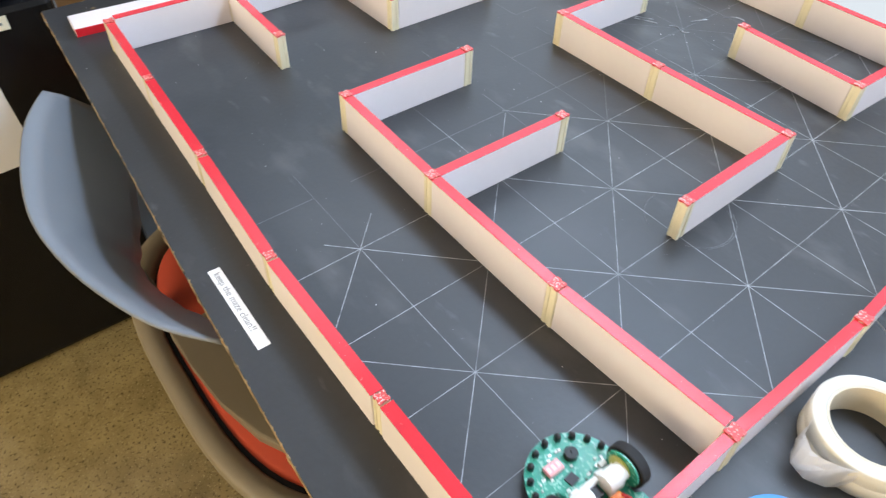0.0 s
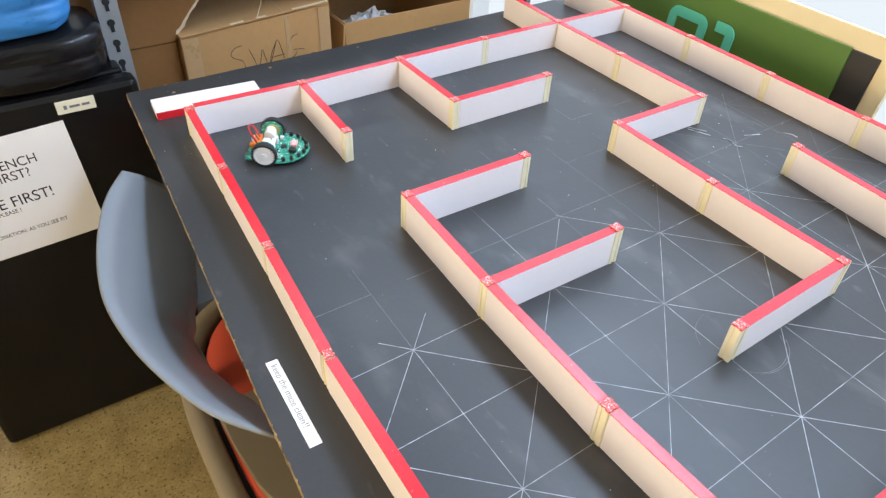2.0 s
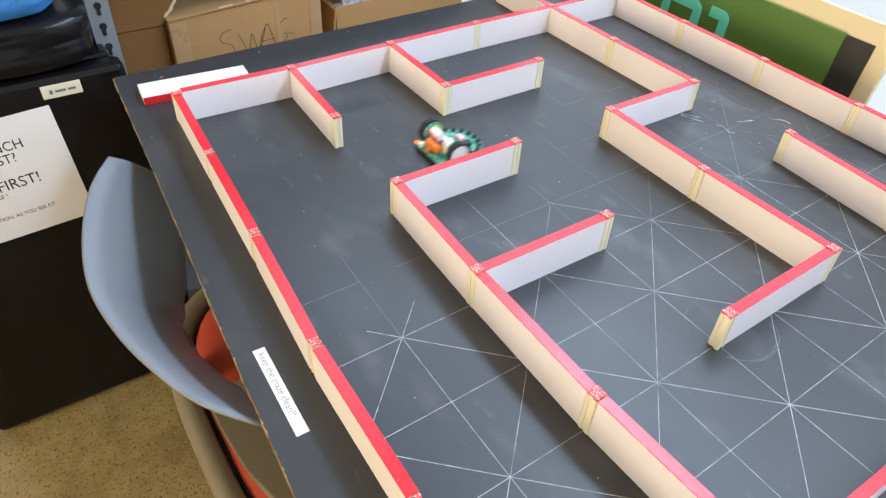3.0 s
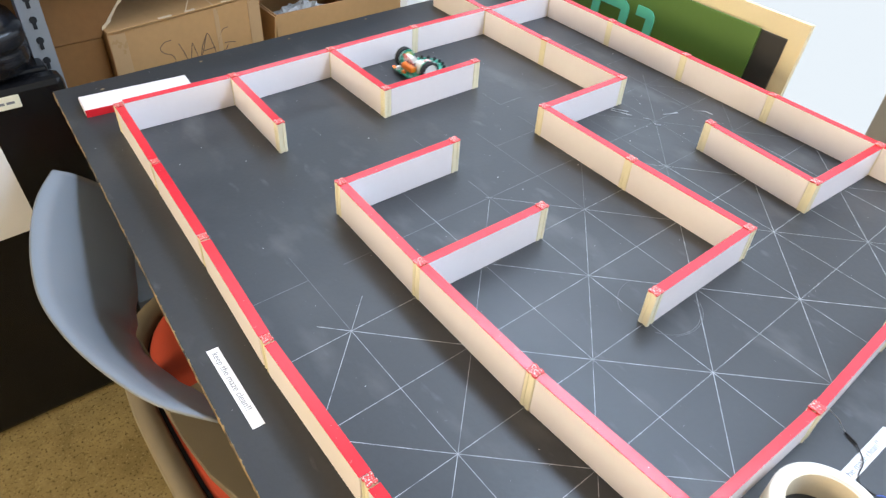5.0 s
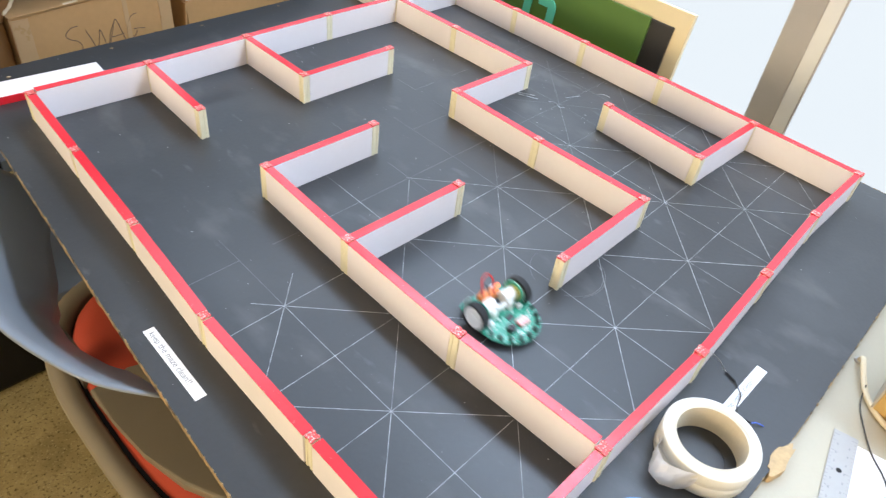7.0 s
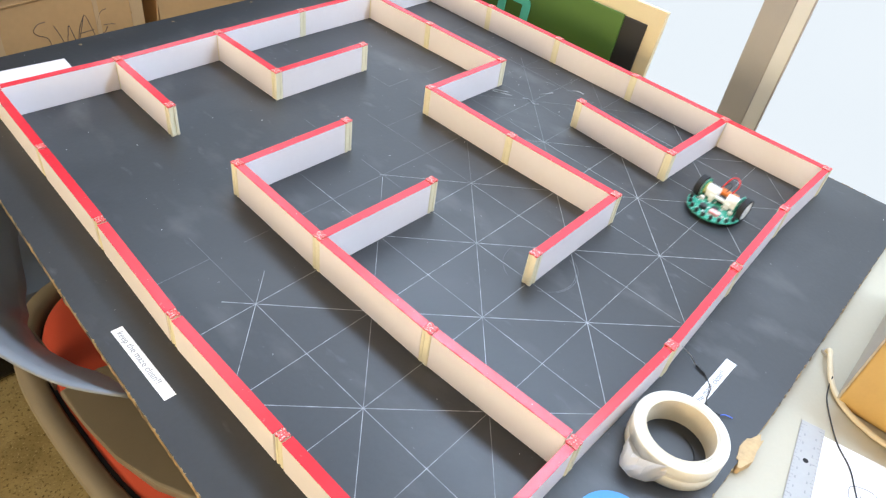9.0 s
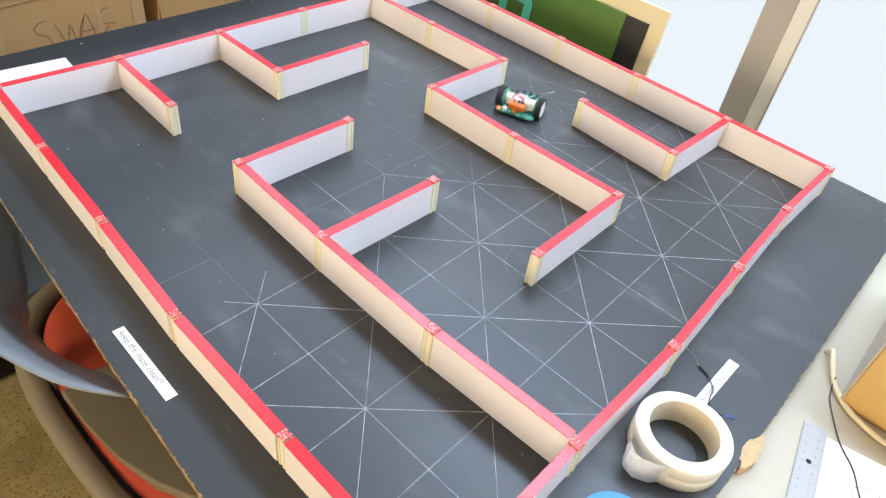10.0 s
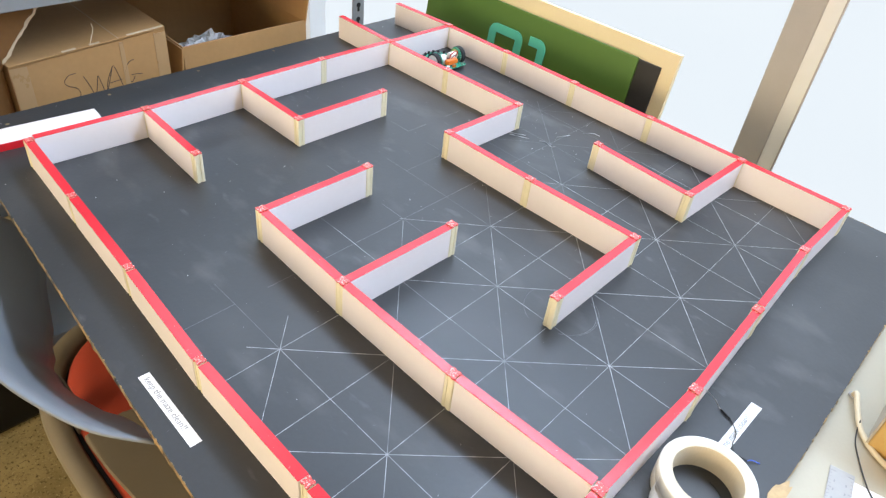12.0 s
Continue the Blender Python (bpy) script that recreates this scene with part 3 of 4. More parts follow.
def sheet_of_paper():
    p = thing("paper_sheet", pose(0.36, -1.215, TZ, 0, 0, 12), "white paper with a faint pencil sketch", "paper")
    part("sheet", block(-0.10, 0.10, -0.11, 0.11, 0, 0.0003), PAPER, p)
    for pts in ([(0.02, 0.07), (0.05, 0.075), (0.055, 0.05), (0.025, 0.045), (0.02, 0.07)], [(-0.03, 0.02), (0.0, 0.045), (0.025, 0.055)], [(0.03, 0.062), (0.045, 0.064)]):
        part("pencil_line", tube([(x, y, 0.0004) for x, y in pts], 0.0004, 5), INK, p)


sheet_of_paper()


def tan_box():
    b = thing("cardboard_box", pose(0.494, -1.080, TZ, 0, 0, 1.5), "tan cardboard box on the cream table", "box")
    part("body", block(0, 0.25, -0.2, 0, 0, 0.12, 0.002), TANBOX, b)
    # thin cover that only gives this face its lighter-lit tone
    part("end_panel", block(0.002, 0.248, 0.0002, 0.0025, 0.001, 0.118), LITCARD, b, "end face of the box, window light put into its grey-beige")
    part("flap", block(0.002, 0.248, -0.198, -0.102, 0.12, 0.123, 0.001), TANBOX, b)
    part("flap", block(0.002, 0.248, -0.098, -0.002, 0.12, 0.123, 0.001), TANBOX, b)


tan_box()


def cables():
    c = thing("cable", pose(0, 0, 0), "thick cream cable coming through the table", "cable")
    part("cord", tube([(0.568, -1.041, TZ - 0.004), (0.560, -1.044, TZ + 0.010), (0.540, -1.052, TZ + 0.009), (0.512, -1.067, TZ + 0.005), (0.490, -1.090, TZ + 0.004), (0.478, -1.120, TZ + 0.004), (0.476, -1.145, TZ + 0.004), (0.480, -1.20, TZ + 0.004), (0.488, -1.30, TZ + 0.004)], 0.0033, 10), CABLE, c)
    part("grommet", lathe([(0.004, 0), (0.0068, 0), (0.006, 0.002), (0.004, 0.002)], 24, m=pose(0.566, -1.043, TZ)), STEEL, c, "grey hole ring")
    d = thing("cable", pose(0, 0, 0), "thin black cable on the cream table", "cable")
    part("cord", tube([(0.520, -1.062, TZ + 0.010), (0.504, -1.066, TZ + 0.002), (0.482, -1.074, TZ + 0.0012), (0.439, -1.100, TZ + 0.0012), (0.415, -1.123, TZ + 0.0012), (0.386, -1.140, TZ + 0.0012), (0.30, -1.19, TZ + 0.0012)], 0.0008, 8), BLACKP, d)


cables()


def torn_patch():
    t = thing("cardboard_scrap", pose(0.342, -1.0375, TZ), "torn scrap of brown cardboard by the board's edge", "scrap")
    rnd = random.Random(6)
    pts = [((0.026 + rnd.uniform(-.007, .006)) * math.cos(a / 18 * 2 * math.pi), (0.008 + rnd.uniform(-.003, .003)) * math.sin(a / 18 * 2 * math.pi)) for a in range(18)]
    part("scrap", prism(pts, 0, BT + 0.0012), SCRAP, t)


torn_patch()


# ---- sign leaning at the window ----
def sign():
    s = thing("sign_board", pose(0.975, 0, FLOOR, 0, 7.3, 0), "green sign with teal shapes on pale plywood leaning at a window", "sign")
    h = -FLOOR
    part("backing", block(0.012, 0.024, -0.468, 0.228, 0, h + 0.108, 0.001), PLY, s, "pale plywood backing")
    part("black_layer", block(0.006, 0.012, -0.437, 0.231, 0.02, h + 0.072, 0.001), BLACKFOAM, s, "black foam board")
    part("green_panel", block(0.0, 0.006, -0.385, 0.235, 0.02, h + 0.075, 0.001), GREEN, s)
    # two teal shapes: a rounded arch and a hooked bar
    q = Matrix(((0, 0, -1, 0), (1, 0, 0, 0), (0, 1, 0, 0), (0, 0, 0, 1)))

    def stroke(pts, w):
        left, right = [], []
        for k, p in enumerate(pts):
            a, b = Vector(pts[max(k - 1, 0)]), Vector(pts[min(k + 1, len(pts) - 1)])
            d = (b - a).normalized()
            n = Vector((-d.y, d.x)) * w / 2
            left.append(tuple(Vector(p) + n))
            right.append(tuple(Vector(p) - n))
        return prism(left + right[::-1], 0.0, 0.003, m=q)

    def arc(cx, cy, r, a0, a1):
        return [(cx + r * math.cos(math.radians(a0 + (a1 - a0) * k / 6)), cy + r * math.sin(math.radians(a0 + (a1 - a0) * k / 6))) for k in range(7)]

    top = h + 0.016
    part("teal_arch", stroke([(0.004, top - 0.13)] + arc(-0.008, top - 0.012, 0.012, 0, 90) + arc(-0.066, top - 0.012, 0.012, 90, 180) + [(-0.078, top - 0.13)], 0.021), TEAL, s, "teal rounded arch")
    part("teal_hook", stroke([(-0.108, top + 0.002), (-0.118, top + 0.002)] + arc(-0.135, top - 0.010, 0.012, 90, 180) + [(-0.147, top - 0.13)], 0.021), TEAL, s, "teal hooked bar")


sign()


# ---- shelving, boxes and fridge on the far side ----
def shelving():
    s = thing("shelving_unit", pose(0, 0.30, FLOOR), "grey slotted steel shelving unit", "shelf")
    for x in (-0.040, 0.872):
        for y in (0.0, 0.45):
            up = part("upright", block(x, x + 0.036, y, y + 0.003, 0, 1.75), SHELF, s)
            side = x if x < 0 else x + 0.033
            block_bm = block(side, side + 0.003, y + 0.003, y + 0.033, 0, 1.75)
            part("upright_flange", block_bm, SHELF, s)
            if y == 0:
                bm = lathe([(0.0, 0), (0.0062, 0), (0.0062, 0.001), (0.0, 0.001)], 14, m=pose(0, -0.0002, 0.010, 90))
                block(-0.003, 0.003, -0.0012, -0.0002, -0.006, 0.008, bm=bm)
                first = part("slot", bm, HOLE, up, "dark keyhole slot", m=pose(x + 0.018, 0, 0.622))
                for k in range(1, 16):
                    copy_thing(first, pose(x + 0.018, 0, 0.622 + k * 0.036))
    for z in (0.10, 0.47, 0.857, 1.25):
        part("shelf_board", block(-0.043, 0.906, 0.004, 0.452, z, z + 0.028, 0.002), SHELF, s)


shelving()
SH = FLOOR + 0.498


def carton(name_label, x0, x1, y0, y1, top, card):
    c = thing("cardboard_box", pose(0, 0, 0), name_label, "box", "cartons on the shelf")
    t = 0.004
    part("front", block(x0, x1, y0, y0 + t, SH, top, 0.001), card, c)
    part("back", block(x0, x1, y1 - t, y1, SH, top, 0.001), card, c)
    part("side", block(x0, x0 + t, y0 + t, y1 - t, SH, top, 0.001), card, c)
    part("side", block(x1 - t, x1, y0 + t, y1 - t, SH, top, 0.001), card, c)
    part("bottom", block(x0 + t, x1 - t, y0 + t, y1 - t, SH, SH + t), card, c)
    return c


def ragged(x0, x1, depth, rnd, z=0.0, t=0.003):
    """A flap with a torn far edge, hinged along y = 0."""
    pts = [(x0, 0), (x1, 0)]
    n = 14
    for k in range(n + 1):
        u = k / n
        pts.append((x1 + (x0 - x1) * u, depth * (1 + rnd.uniform(-0.07, 0.07))))
    return prism(pts, z, z + t)


def cartons():
    rnd = random.Random(11)
    # the SWAG carton: its lid is crushed down towards one end
    a = thing("cardboard_box", pose(0, 0, 0), "brown carton with SWAG written in marker", "box", "cartons on the shelf")
    x0, x1, y0, y1, lo, hi, t = 0.090, 0.394, 0.325, 0.66, 0.011, 0.029, 0.004
    up = pose(0, 0, 0, 90)
    part("front", prism([(x0, SH), (x1, SH), (x1, hi), (0.31, hi - 0.006), (0.22, lo + 0.007), (x0, lo)], -y0 - t, -y0, m=up), CARD, a)
    part("back", prism([(x0, SH), (x1, SH), (x1, hi), (x0, lo)], -y1, -y1 + t, m=up), CARD, a)
    part("side", block(x0, x0 + t, y0 + t, y1 - t, SH, lo, 0.001), CARD, a)
    part("side", block(x1 - t, x1, y0 + t, y1 - t, SH, hi, 0.001), CARD, a)
    part("bottom", block(x0 + t, x1 - t, y0 + t, y1 - t, SH, SH + t), CARD, a)
    slope = math.degrees(math.atan2(hi - lo, x1 - x0))
    lid = pose(x0, 0, lo + 0.0015, 0, -slope, 0)
    part("flap", block(0.0, 0.304, 0.322, 0.655, 0.0, 0.0035, 0.001), CARD, a, "closed top flap", m=lid)
    part("seam", block(0.205, 0.2065, 0.321, 0.655, 0.0034, 0.0040), CARDTAPE, a, "taped seam", m=lid)
    for x, w in ((0.098, 0.026), (0.150, 0.020), (0.225, 0.075)):
        part("torn_strip", ragged(x, x + w, 0.006, rnd, 0.0036, 0.0012), CARDEDGE, a, "torn paper strip", m=lid @ pose(0, 0.3215, 0))
    part("curled_strip", tube([(0.150, 0.322, 0.004), (0.158, 0.326, 0.016), (0.168, 0.335, 0.027), (0.171, 0.345, 0.034)], 0.0011, 6), CARDEDGE, a, "curled torn strip", m=lid)
    part("packing_tape", block(0.368, 0.3925, 0.3238, 0.3249, SH + 0.03, 0.022), CARDTAPE, a)
    part("packing_tape", block(0.0915, 0.122, 0.3238, 0.3249, SH + 0.03, 0.009), CARDTAPE, a)
    part("packing_tape", block(0.2955, 0.3045, 0.3242, 0.3249, SH + 0.10, 0.018), CARDTAPE, a)
    strokes = [[(0.203, -0.024), (0.189, -0.026), (0.179, -0.037), (0.185, -0.047), (0.200, -0.055), (0.203, -0.070), (0.188, -0.080), (0.176, -0.074)],
               [(0.216, -0.034), (0.224, -0.056), (0.231, -0.078), (0.238, -0.058), (0.243, -0.040), (0.248, -0.060), (0.253, -0.078), (0.262, -0.050), (0.274, -0.028)],
               [(0.255, -0.078), (0.266, -0.050), (0.276, -0.026), (0.284, -0.050), (0.290, -0.080)], [(0.263, -0.060), (0.289, -0.058)],
               [(0.320, -0.022), (0.308, -0.026), (0.298, -0.044), (0.299, -0.062), (0.308, -0.068), (0.316, -0.058)], [(0.309, -0.053), (0.322, -0.054), (0.332, -0.056)]]
    for s in strokes:
        part("pen_stroke", tube([(x, 0.3248, z) for x, z in s], 0.0007, 5), PEN, a, "thin marker stroke")
    b = carton("open brown carton with packing film inside", 0.432, 0.755, 0.335, 0.68, -0.025, CARD)
    part("flap", ragged(0.44, 0.745, 0.12, rnd), CARD, b, "open flap", m=pose(0, 0.675, -0.027, 62))
    side_flap = part("flap", ragged(-0.17, 0.17, 0.13, rnd), CARD, b, "open flap", m=pose(0.752, 0.50, -0.027, 0, 0, -90) @ pose(0, 0, 0, 80))
    part("ink_dot", lathe([(0.0, 0), (0.008, 0), (0.007, 0.0006), (0.0, 0.0006)], 14, m=pose(0.06, 0.05, 0.003)), MARKER, side_flap, "dark ink dot")
    part("flap", ragged(-0.17, 0.17, 0.10, rnd), CARD, b, "open flap", m=pose(0.431, 0.50, -0.027, 0, 0, 90) @ pose(0, 0, 0, -84))
    film = bmesh.new()
    bmesh.ops.create_icosphere(film, subdivisions=4, radius=1)
    for v in film.verts:
        d = v.co.normalized()
        v.co = Vector((0.545 + 0.075 * d.x, 0.42 + 0.06 * d.y, -0.088 + 0.032 * d.z)) + d * 0.022 * noise.noise(d * 4.5) + d * 0.012 * noise.noise(d * 12)
    f = link("packing_film", film, CLEARBAG)
    tagged(f, "crumpled clear packing film in the open carton", "film")
    c = carton("brown carton with a ragged open flap", -0.30, 0.087, 0.345, 0.66, 0.0, SHADECARD)
    rip = [(0.094 + 0.086 * k / 15 + rnd.uniform(-0.003, 0.003), 0.012 + 0.098 * k / 15) for k in range(16)]
    torn = [(-0.29, 0), (0.084, 0)] + rip + [(-0.29, 0.112)]
    part("flap", prism(torn, 0, 0.003), SHADECARD, c, "ragged standing flap", m=pose(0, 0.345, 0.002, 88))
    lip = prism([(x - 0.0005, z) for x, z in rip] + [(x - 0.006 + rnd.uniform(-0.002, 0.002), z + 0.001) for x, z in rip[::-1]], 0.0031, 0.0045)
    part("torn_lip", lip, CARDEDGE, c, "pale frayed edge", m=pose(0, 0.345, 0.002, 88))
    part("flap", ragged(-0.15, 0.15, 0.10, rnd), SHADECARD, c, "open flap", m=pose(0.084, 0.50, 0.0, 0, 0, -90) @ pose(0, 0, 0, 120))


cartons()


def crumpled_pack(label, c, s, material, seed, crease=1.0):
    """A soft film pack: a rounded block with creases."""
    bm = bmesh.new()
    bmesh.ops.create_icosphere(bm, subdivisions=5, radius=1)
    for v in bm.verts:
        d = v.co.normalized()
        k = (abs(d.x) ** 7 + abs(d.y) ** 7 + abs(d.z) ** 7) ** (-1 / 7)
        folds = 0.03 * noise.noise(Vector((d.x * 2.0, d.y * 2.0, d.z * 2.5)) + Vector((seed, 0, 0)))
        p = d * k * (1 + folds + crease * (0.045 * noise.noise(d * 9) + 0.022 * noise.noise(d * 26)))
        v.co = Vector((p.x * s[0], p.y * s[1], max(p.z, -0.97) * s[2]))
    ob = link("plastic_pack", bm, material, True)
    ob.matrix_basis = Matrix.Translation(c)
    tagged(ob, label, "pack")


def fridge():
    f = thing("mini_fridge", pose(0, 0, FLOOR), "black mini fridge beside the shelving", "fridge")
    top = -FLOOR + 0.008
    part("body", block(-0.450, -0.030, 0.262, 0.70, 0.012, top, 0.006), FRIDGE, f)
    part("door", block(-0.450, -0.016, 0.216, 0.258, 0.004, top - 0.002, 0.012), FRIDGE, f)
    bd = part("badge", block(-0.150, -0.090, 0.2135, 0.2165, -FLOOR - 0.030, -FLOOR - 0.008, 0.0008), BADGE, f, "small cream badge", m=pose(0, 0, 0))
    part("print", block(-0.130, -0.114, 0.2128, 0.2136, -FLOOR - 0.0210, -FLOOR - 0.0170), INK, bd)
    part("print", block(-0.111, -0.099, 0.2128, 0.2136, -FLOOR - 0.0210, -FLOOR - 0.0170), INK, bd)
    part("print", block(-0.139, -0.134, 0.2128, 0.2136, -FLOOR - 0.0225, -FLOOR - 0.0155), INK, bd)
    for x in (-0.42, -0.10):
        for y in (0.29, 0.67):
            part("foot", rod((x, y, 0), (x, y, 0.022), 0.014), BLACKP, f)
    n = thing("paper_notice", pose(-0.2885, 0.2150, -0.160, 90, 0, 0) @ pose(0, 0, 0, 0, 0, 3.0), "white paper notice with black lettering on the fridge", "notice")
    part("sheet", block(-0.1485, 0.1485, -0.1125, 0.1125, 0, 0.0005), PAPER, n)
    for text, size, y, x in (("SO QUENCH", 0.0245, 0.061, 0.090), ("YOUR THIRST?", 0.0245, 0.039, 0.072), ("DONATE FIRST!", 0.029, -0.008, 0.092), ("PLEASE !", 0.011, -0.026, 0.034), ("SUGGESTED DONATION: AS YOU SEE FIT", 0.0106, -0.069, 0.094)):
        words("writing", text, size, pose(x, y, 0.0006), MARKER, n, "RIGHT", thick=0.0001, squeeze=0.88)
    crumpled_pack("black plastic film pack on top of the fridge", (-0.245, 0.385, FLOOR + top + 0.044), (0.200, 0.172, 0.046), FRIDGE, 5, 0.30)
    crumpled_pack("blue plastic film pack on a black pack", (-0.265, 0.385, FLOOR + top + 0.134), (0.188, 0.172, 0.048), BLUEBAG, 9, 0.45)


fridge()
crumpled_pack("white crumpled bag hanging under the shelf", (0.845, 0.325, 0.068), (0.024, 0.018, 0.050), CLEARBAG, 3)


# ---- the chair ----
# depth, inward and lengthwise reach of the shell at nine even steps along its rim
SWEEP = [(0.16, 0.105, 0.105), (0.20, 0.107, 0.09), (0.22, 0.105, 0.08), (0.22, 0.10, 0.10), (0.22, 0.09, 0.13), (0.215, 0.082, 0.145), (0.19, 0.072, 0.145), (0.12, 0.048, 0.11), (0.05, 0.018, 0.04)]


def swivel_chair():
    c = thing("swivel_chair", pose(0, 0, FLOOR), "swivel chair with a blue-grey shell back and red-orange seat", "chair")
    f = -FLOOR
    rim = [(-0.104, -0.055, 0.002), (-0.140, -0.125, 0.008), (-0.168, -0.214, 0.008), (-0.182, -0.300, 0.005), (-0.177, -0.370, 0.0), (-0.160, -0.440, -0.003), (-0.130, -0.510, -0.008), (-0.088, -0.560, -0.014)]
    fine = []
    for i in range(len(rim) - 1):
        p0, p1, p2, p3 = (Vector(rim[min(max(k, 0), len(rim) - 1)]) for k in (i - 1, i, i + 1, i + 2))
        for k in range(5):
            t = k / 5
            fine.append(0.5 * (2 * p1 + (p2 - p0) * t + (2 * p0 - 5 * p1 + 4 * p2 - p3) * t * t + (3 * p1 - p0 - 3 * p2 + p3) * t ** 3))
    fine.append(Vector(rim[-1]))
    bm = bmesh.new()
    grid = []
    for i, (x, y, z) in enumerate(fine):
        u = i / (len(fine) - 1)
        k = min(int(u * 8), 7)
        w = u * 8 - k
        w = w * w * (3 - 2 * w)
        depth, inward, along = (Vector(SWEEP[k]).lerp(Vector(SWEEP[k + 1]), w))
        col = []
        for k in range(9):
            v = k / 8
            col.append(bm.verts.new((x + inward * v ** 0.8, y + along * v, f + z - depth * v)))
        grid.append(col)
    for a, b in zip(grid, grid[1:]):
        for k in range(8):
            bm.faces.new((a[k], a[k + 1], b[k + 1], b[k]))
    bmesh.ops.recalc_face_normals(bm, faces=bm.faces)
    bmesh.ops.solidify(bm, geom=bm.faces[:], thickness=0.0035)
    part("backrest", bm, SHELL, c, "blue-grey plastic shell back", smooth=True)

    # seat with a rounded square outline: taupe rim, dark gap, red-orange cushion
    def loft(profile, steps=72):
        bm = bmesh.new()
        rings = []
        for inset, z in profile:
            ax, by = 0.238 - inset, 0.33 - inset
            ring = []
            for k in range(steps):
                a = 2 * math.pi * k / steps
                ca, sa = math.cos(a), math.sin(a)
                r = (abs(ca) ** 3 + abs(sa) ** 3) ** (-1 / 3)
                ring.append(bm.verts.new((0.098 + ax * r * ca, -0.36 + by * r * sa, f - 0.29 + z)))
            rings.append(ring)
        for a, b in zip(rings, rings[1:]):
            for k in range(steps):
                bm.faces.new((a[k], a[(k + 1) % steps], b[(k + 1) % steps], b[k]))
        bm.faces.new(rings[0][::-1])
        bm.faces.new(rings[-1])
        return bm

    part("seat_rim", loft([(0.03, -0.035), (0.008, -0.03), (0.0, -0.012), (0.004, 0.0), (0.018, 0.004), (0.030, 0.001), (0.034, -0.008), (0.034, -0.02)]), BEIGE, c, "taupe plastic seat rim", smooth=True)
    # no part of the seat: a recessed ring coloured as the gap's shade
    part("piping", loft([(0.034, -0.024), (0.034, -0.017), (0.046, -0.017)]), HOLE, c, "black ring for the shade in the gap round the cushion")
    part("cushion", loft([(0.044, -0.018), (0.040, -0.006), (0.046, 0.003), (0.075, 0.010), (0.14, 0.014)]), ORANGE, c, "red-orange fabric seat", smooth=True)
    part("back_support", prism([(-0.100, -0.292), (-0.041, -0.285), (0.10, -0.33), (0.10, -0.62), (-0.030, -0.600), (-0.074, -0.51), (-0.091, -0.437), (-0.098, -0.36)], f - 0.285, f - 0.268, bevel=0.004), BEIGE, c, "taupe plate that carries the back")
    spine = prism([(-0.100, -0.26), (-0.088, -0.26), (-0.088, -0.21), (-0.100, -0.21)], f - 0.30, f - 0.215, bevel=0.003)
    part("back_spine", spine, BEIGE, c, "taupe upright behind the shell")
    part("column", rod((0.125, -0.325, 0.10), (0.125, -0.325, f - 0.33), 0.024), BLACKP, c)
    for k in range(5):
        a = math.radians(72 * k)
        px, py = 0.125 + 0.23 * math.cos(a), -0.325 + 0.23 * math.sin(a)
        part("base_leg", rod((0.125, -0.325, 0.11), (px, py, 0.075), 0.022, r2=0.014), BEIGE, c)
        part("caster", rod((px, py - 0.02, 0.027), (px, py + 0.02, 0.027), 0.027, steps=20), BLACKP, c)


swivel_chair()


# ---- the robot ----
AX = 0.0195


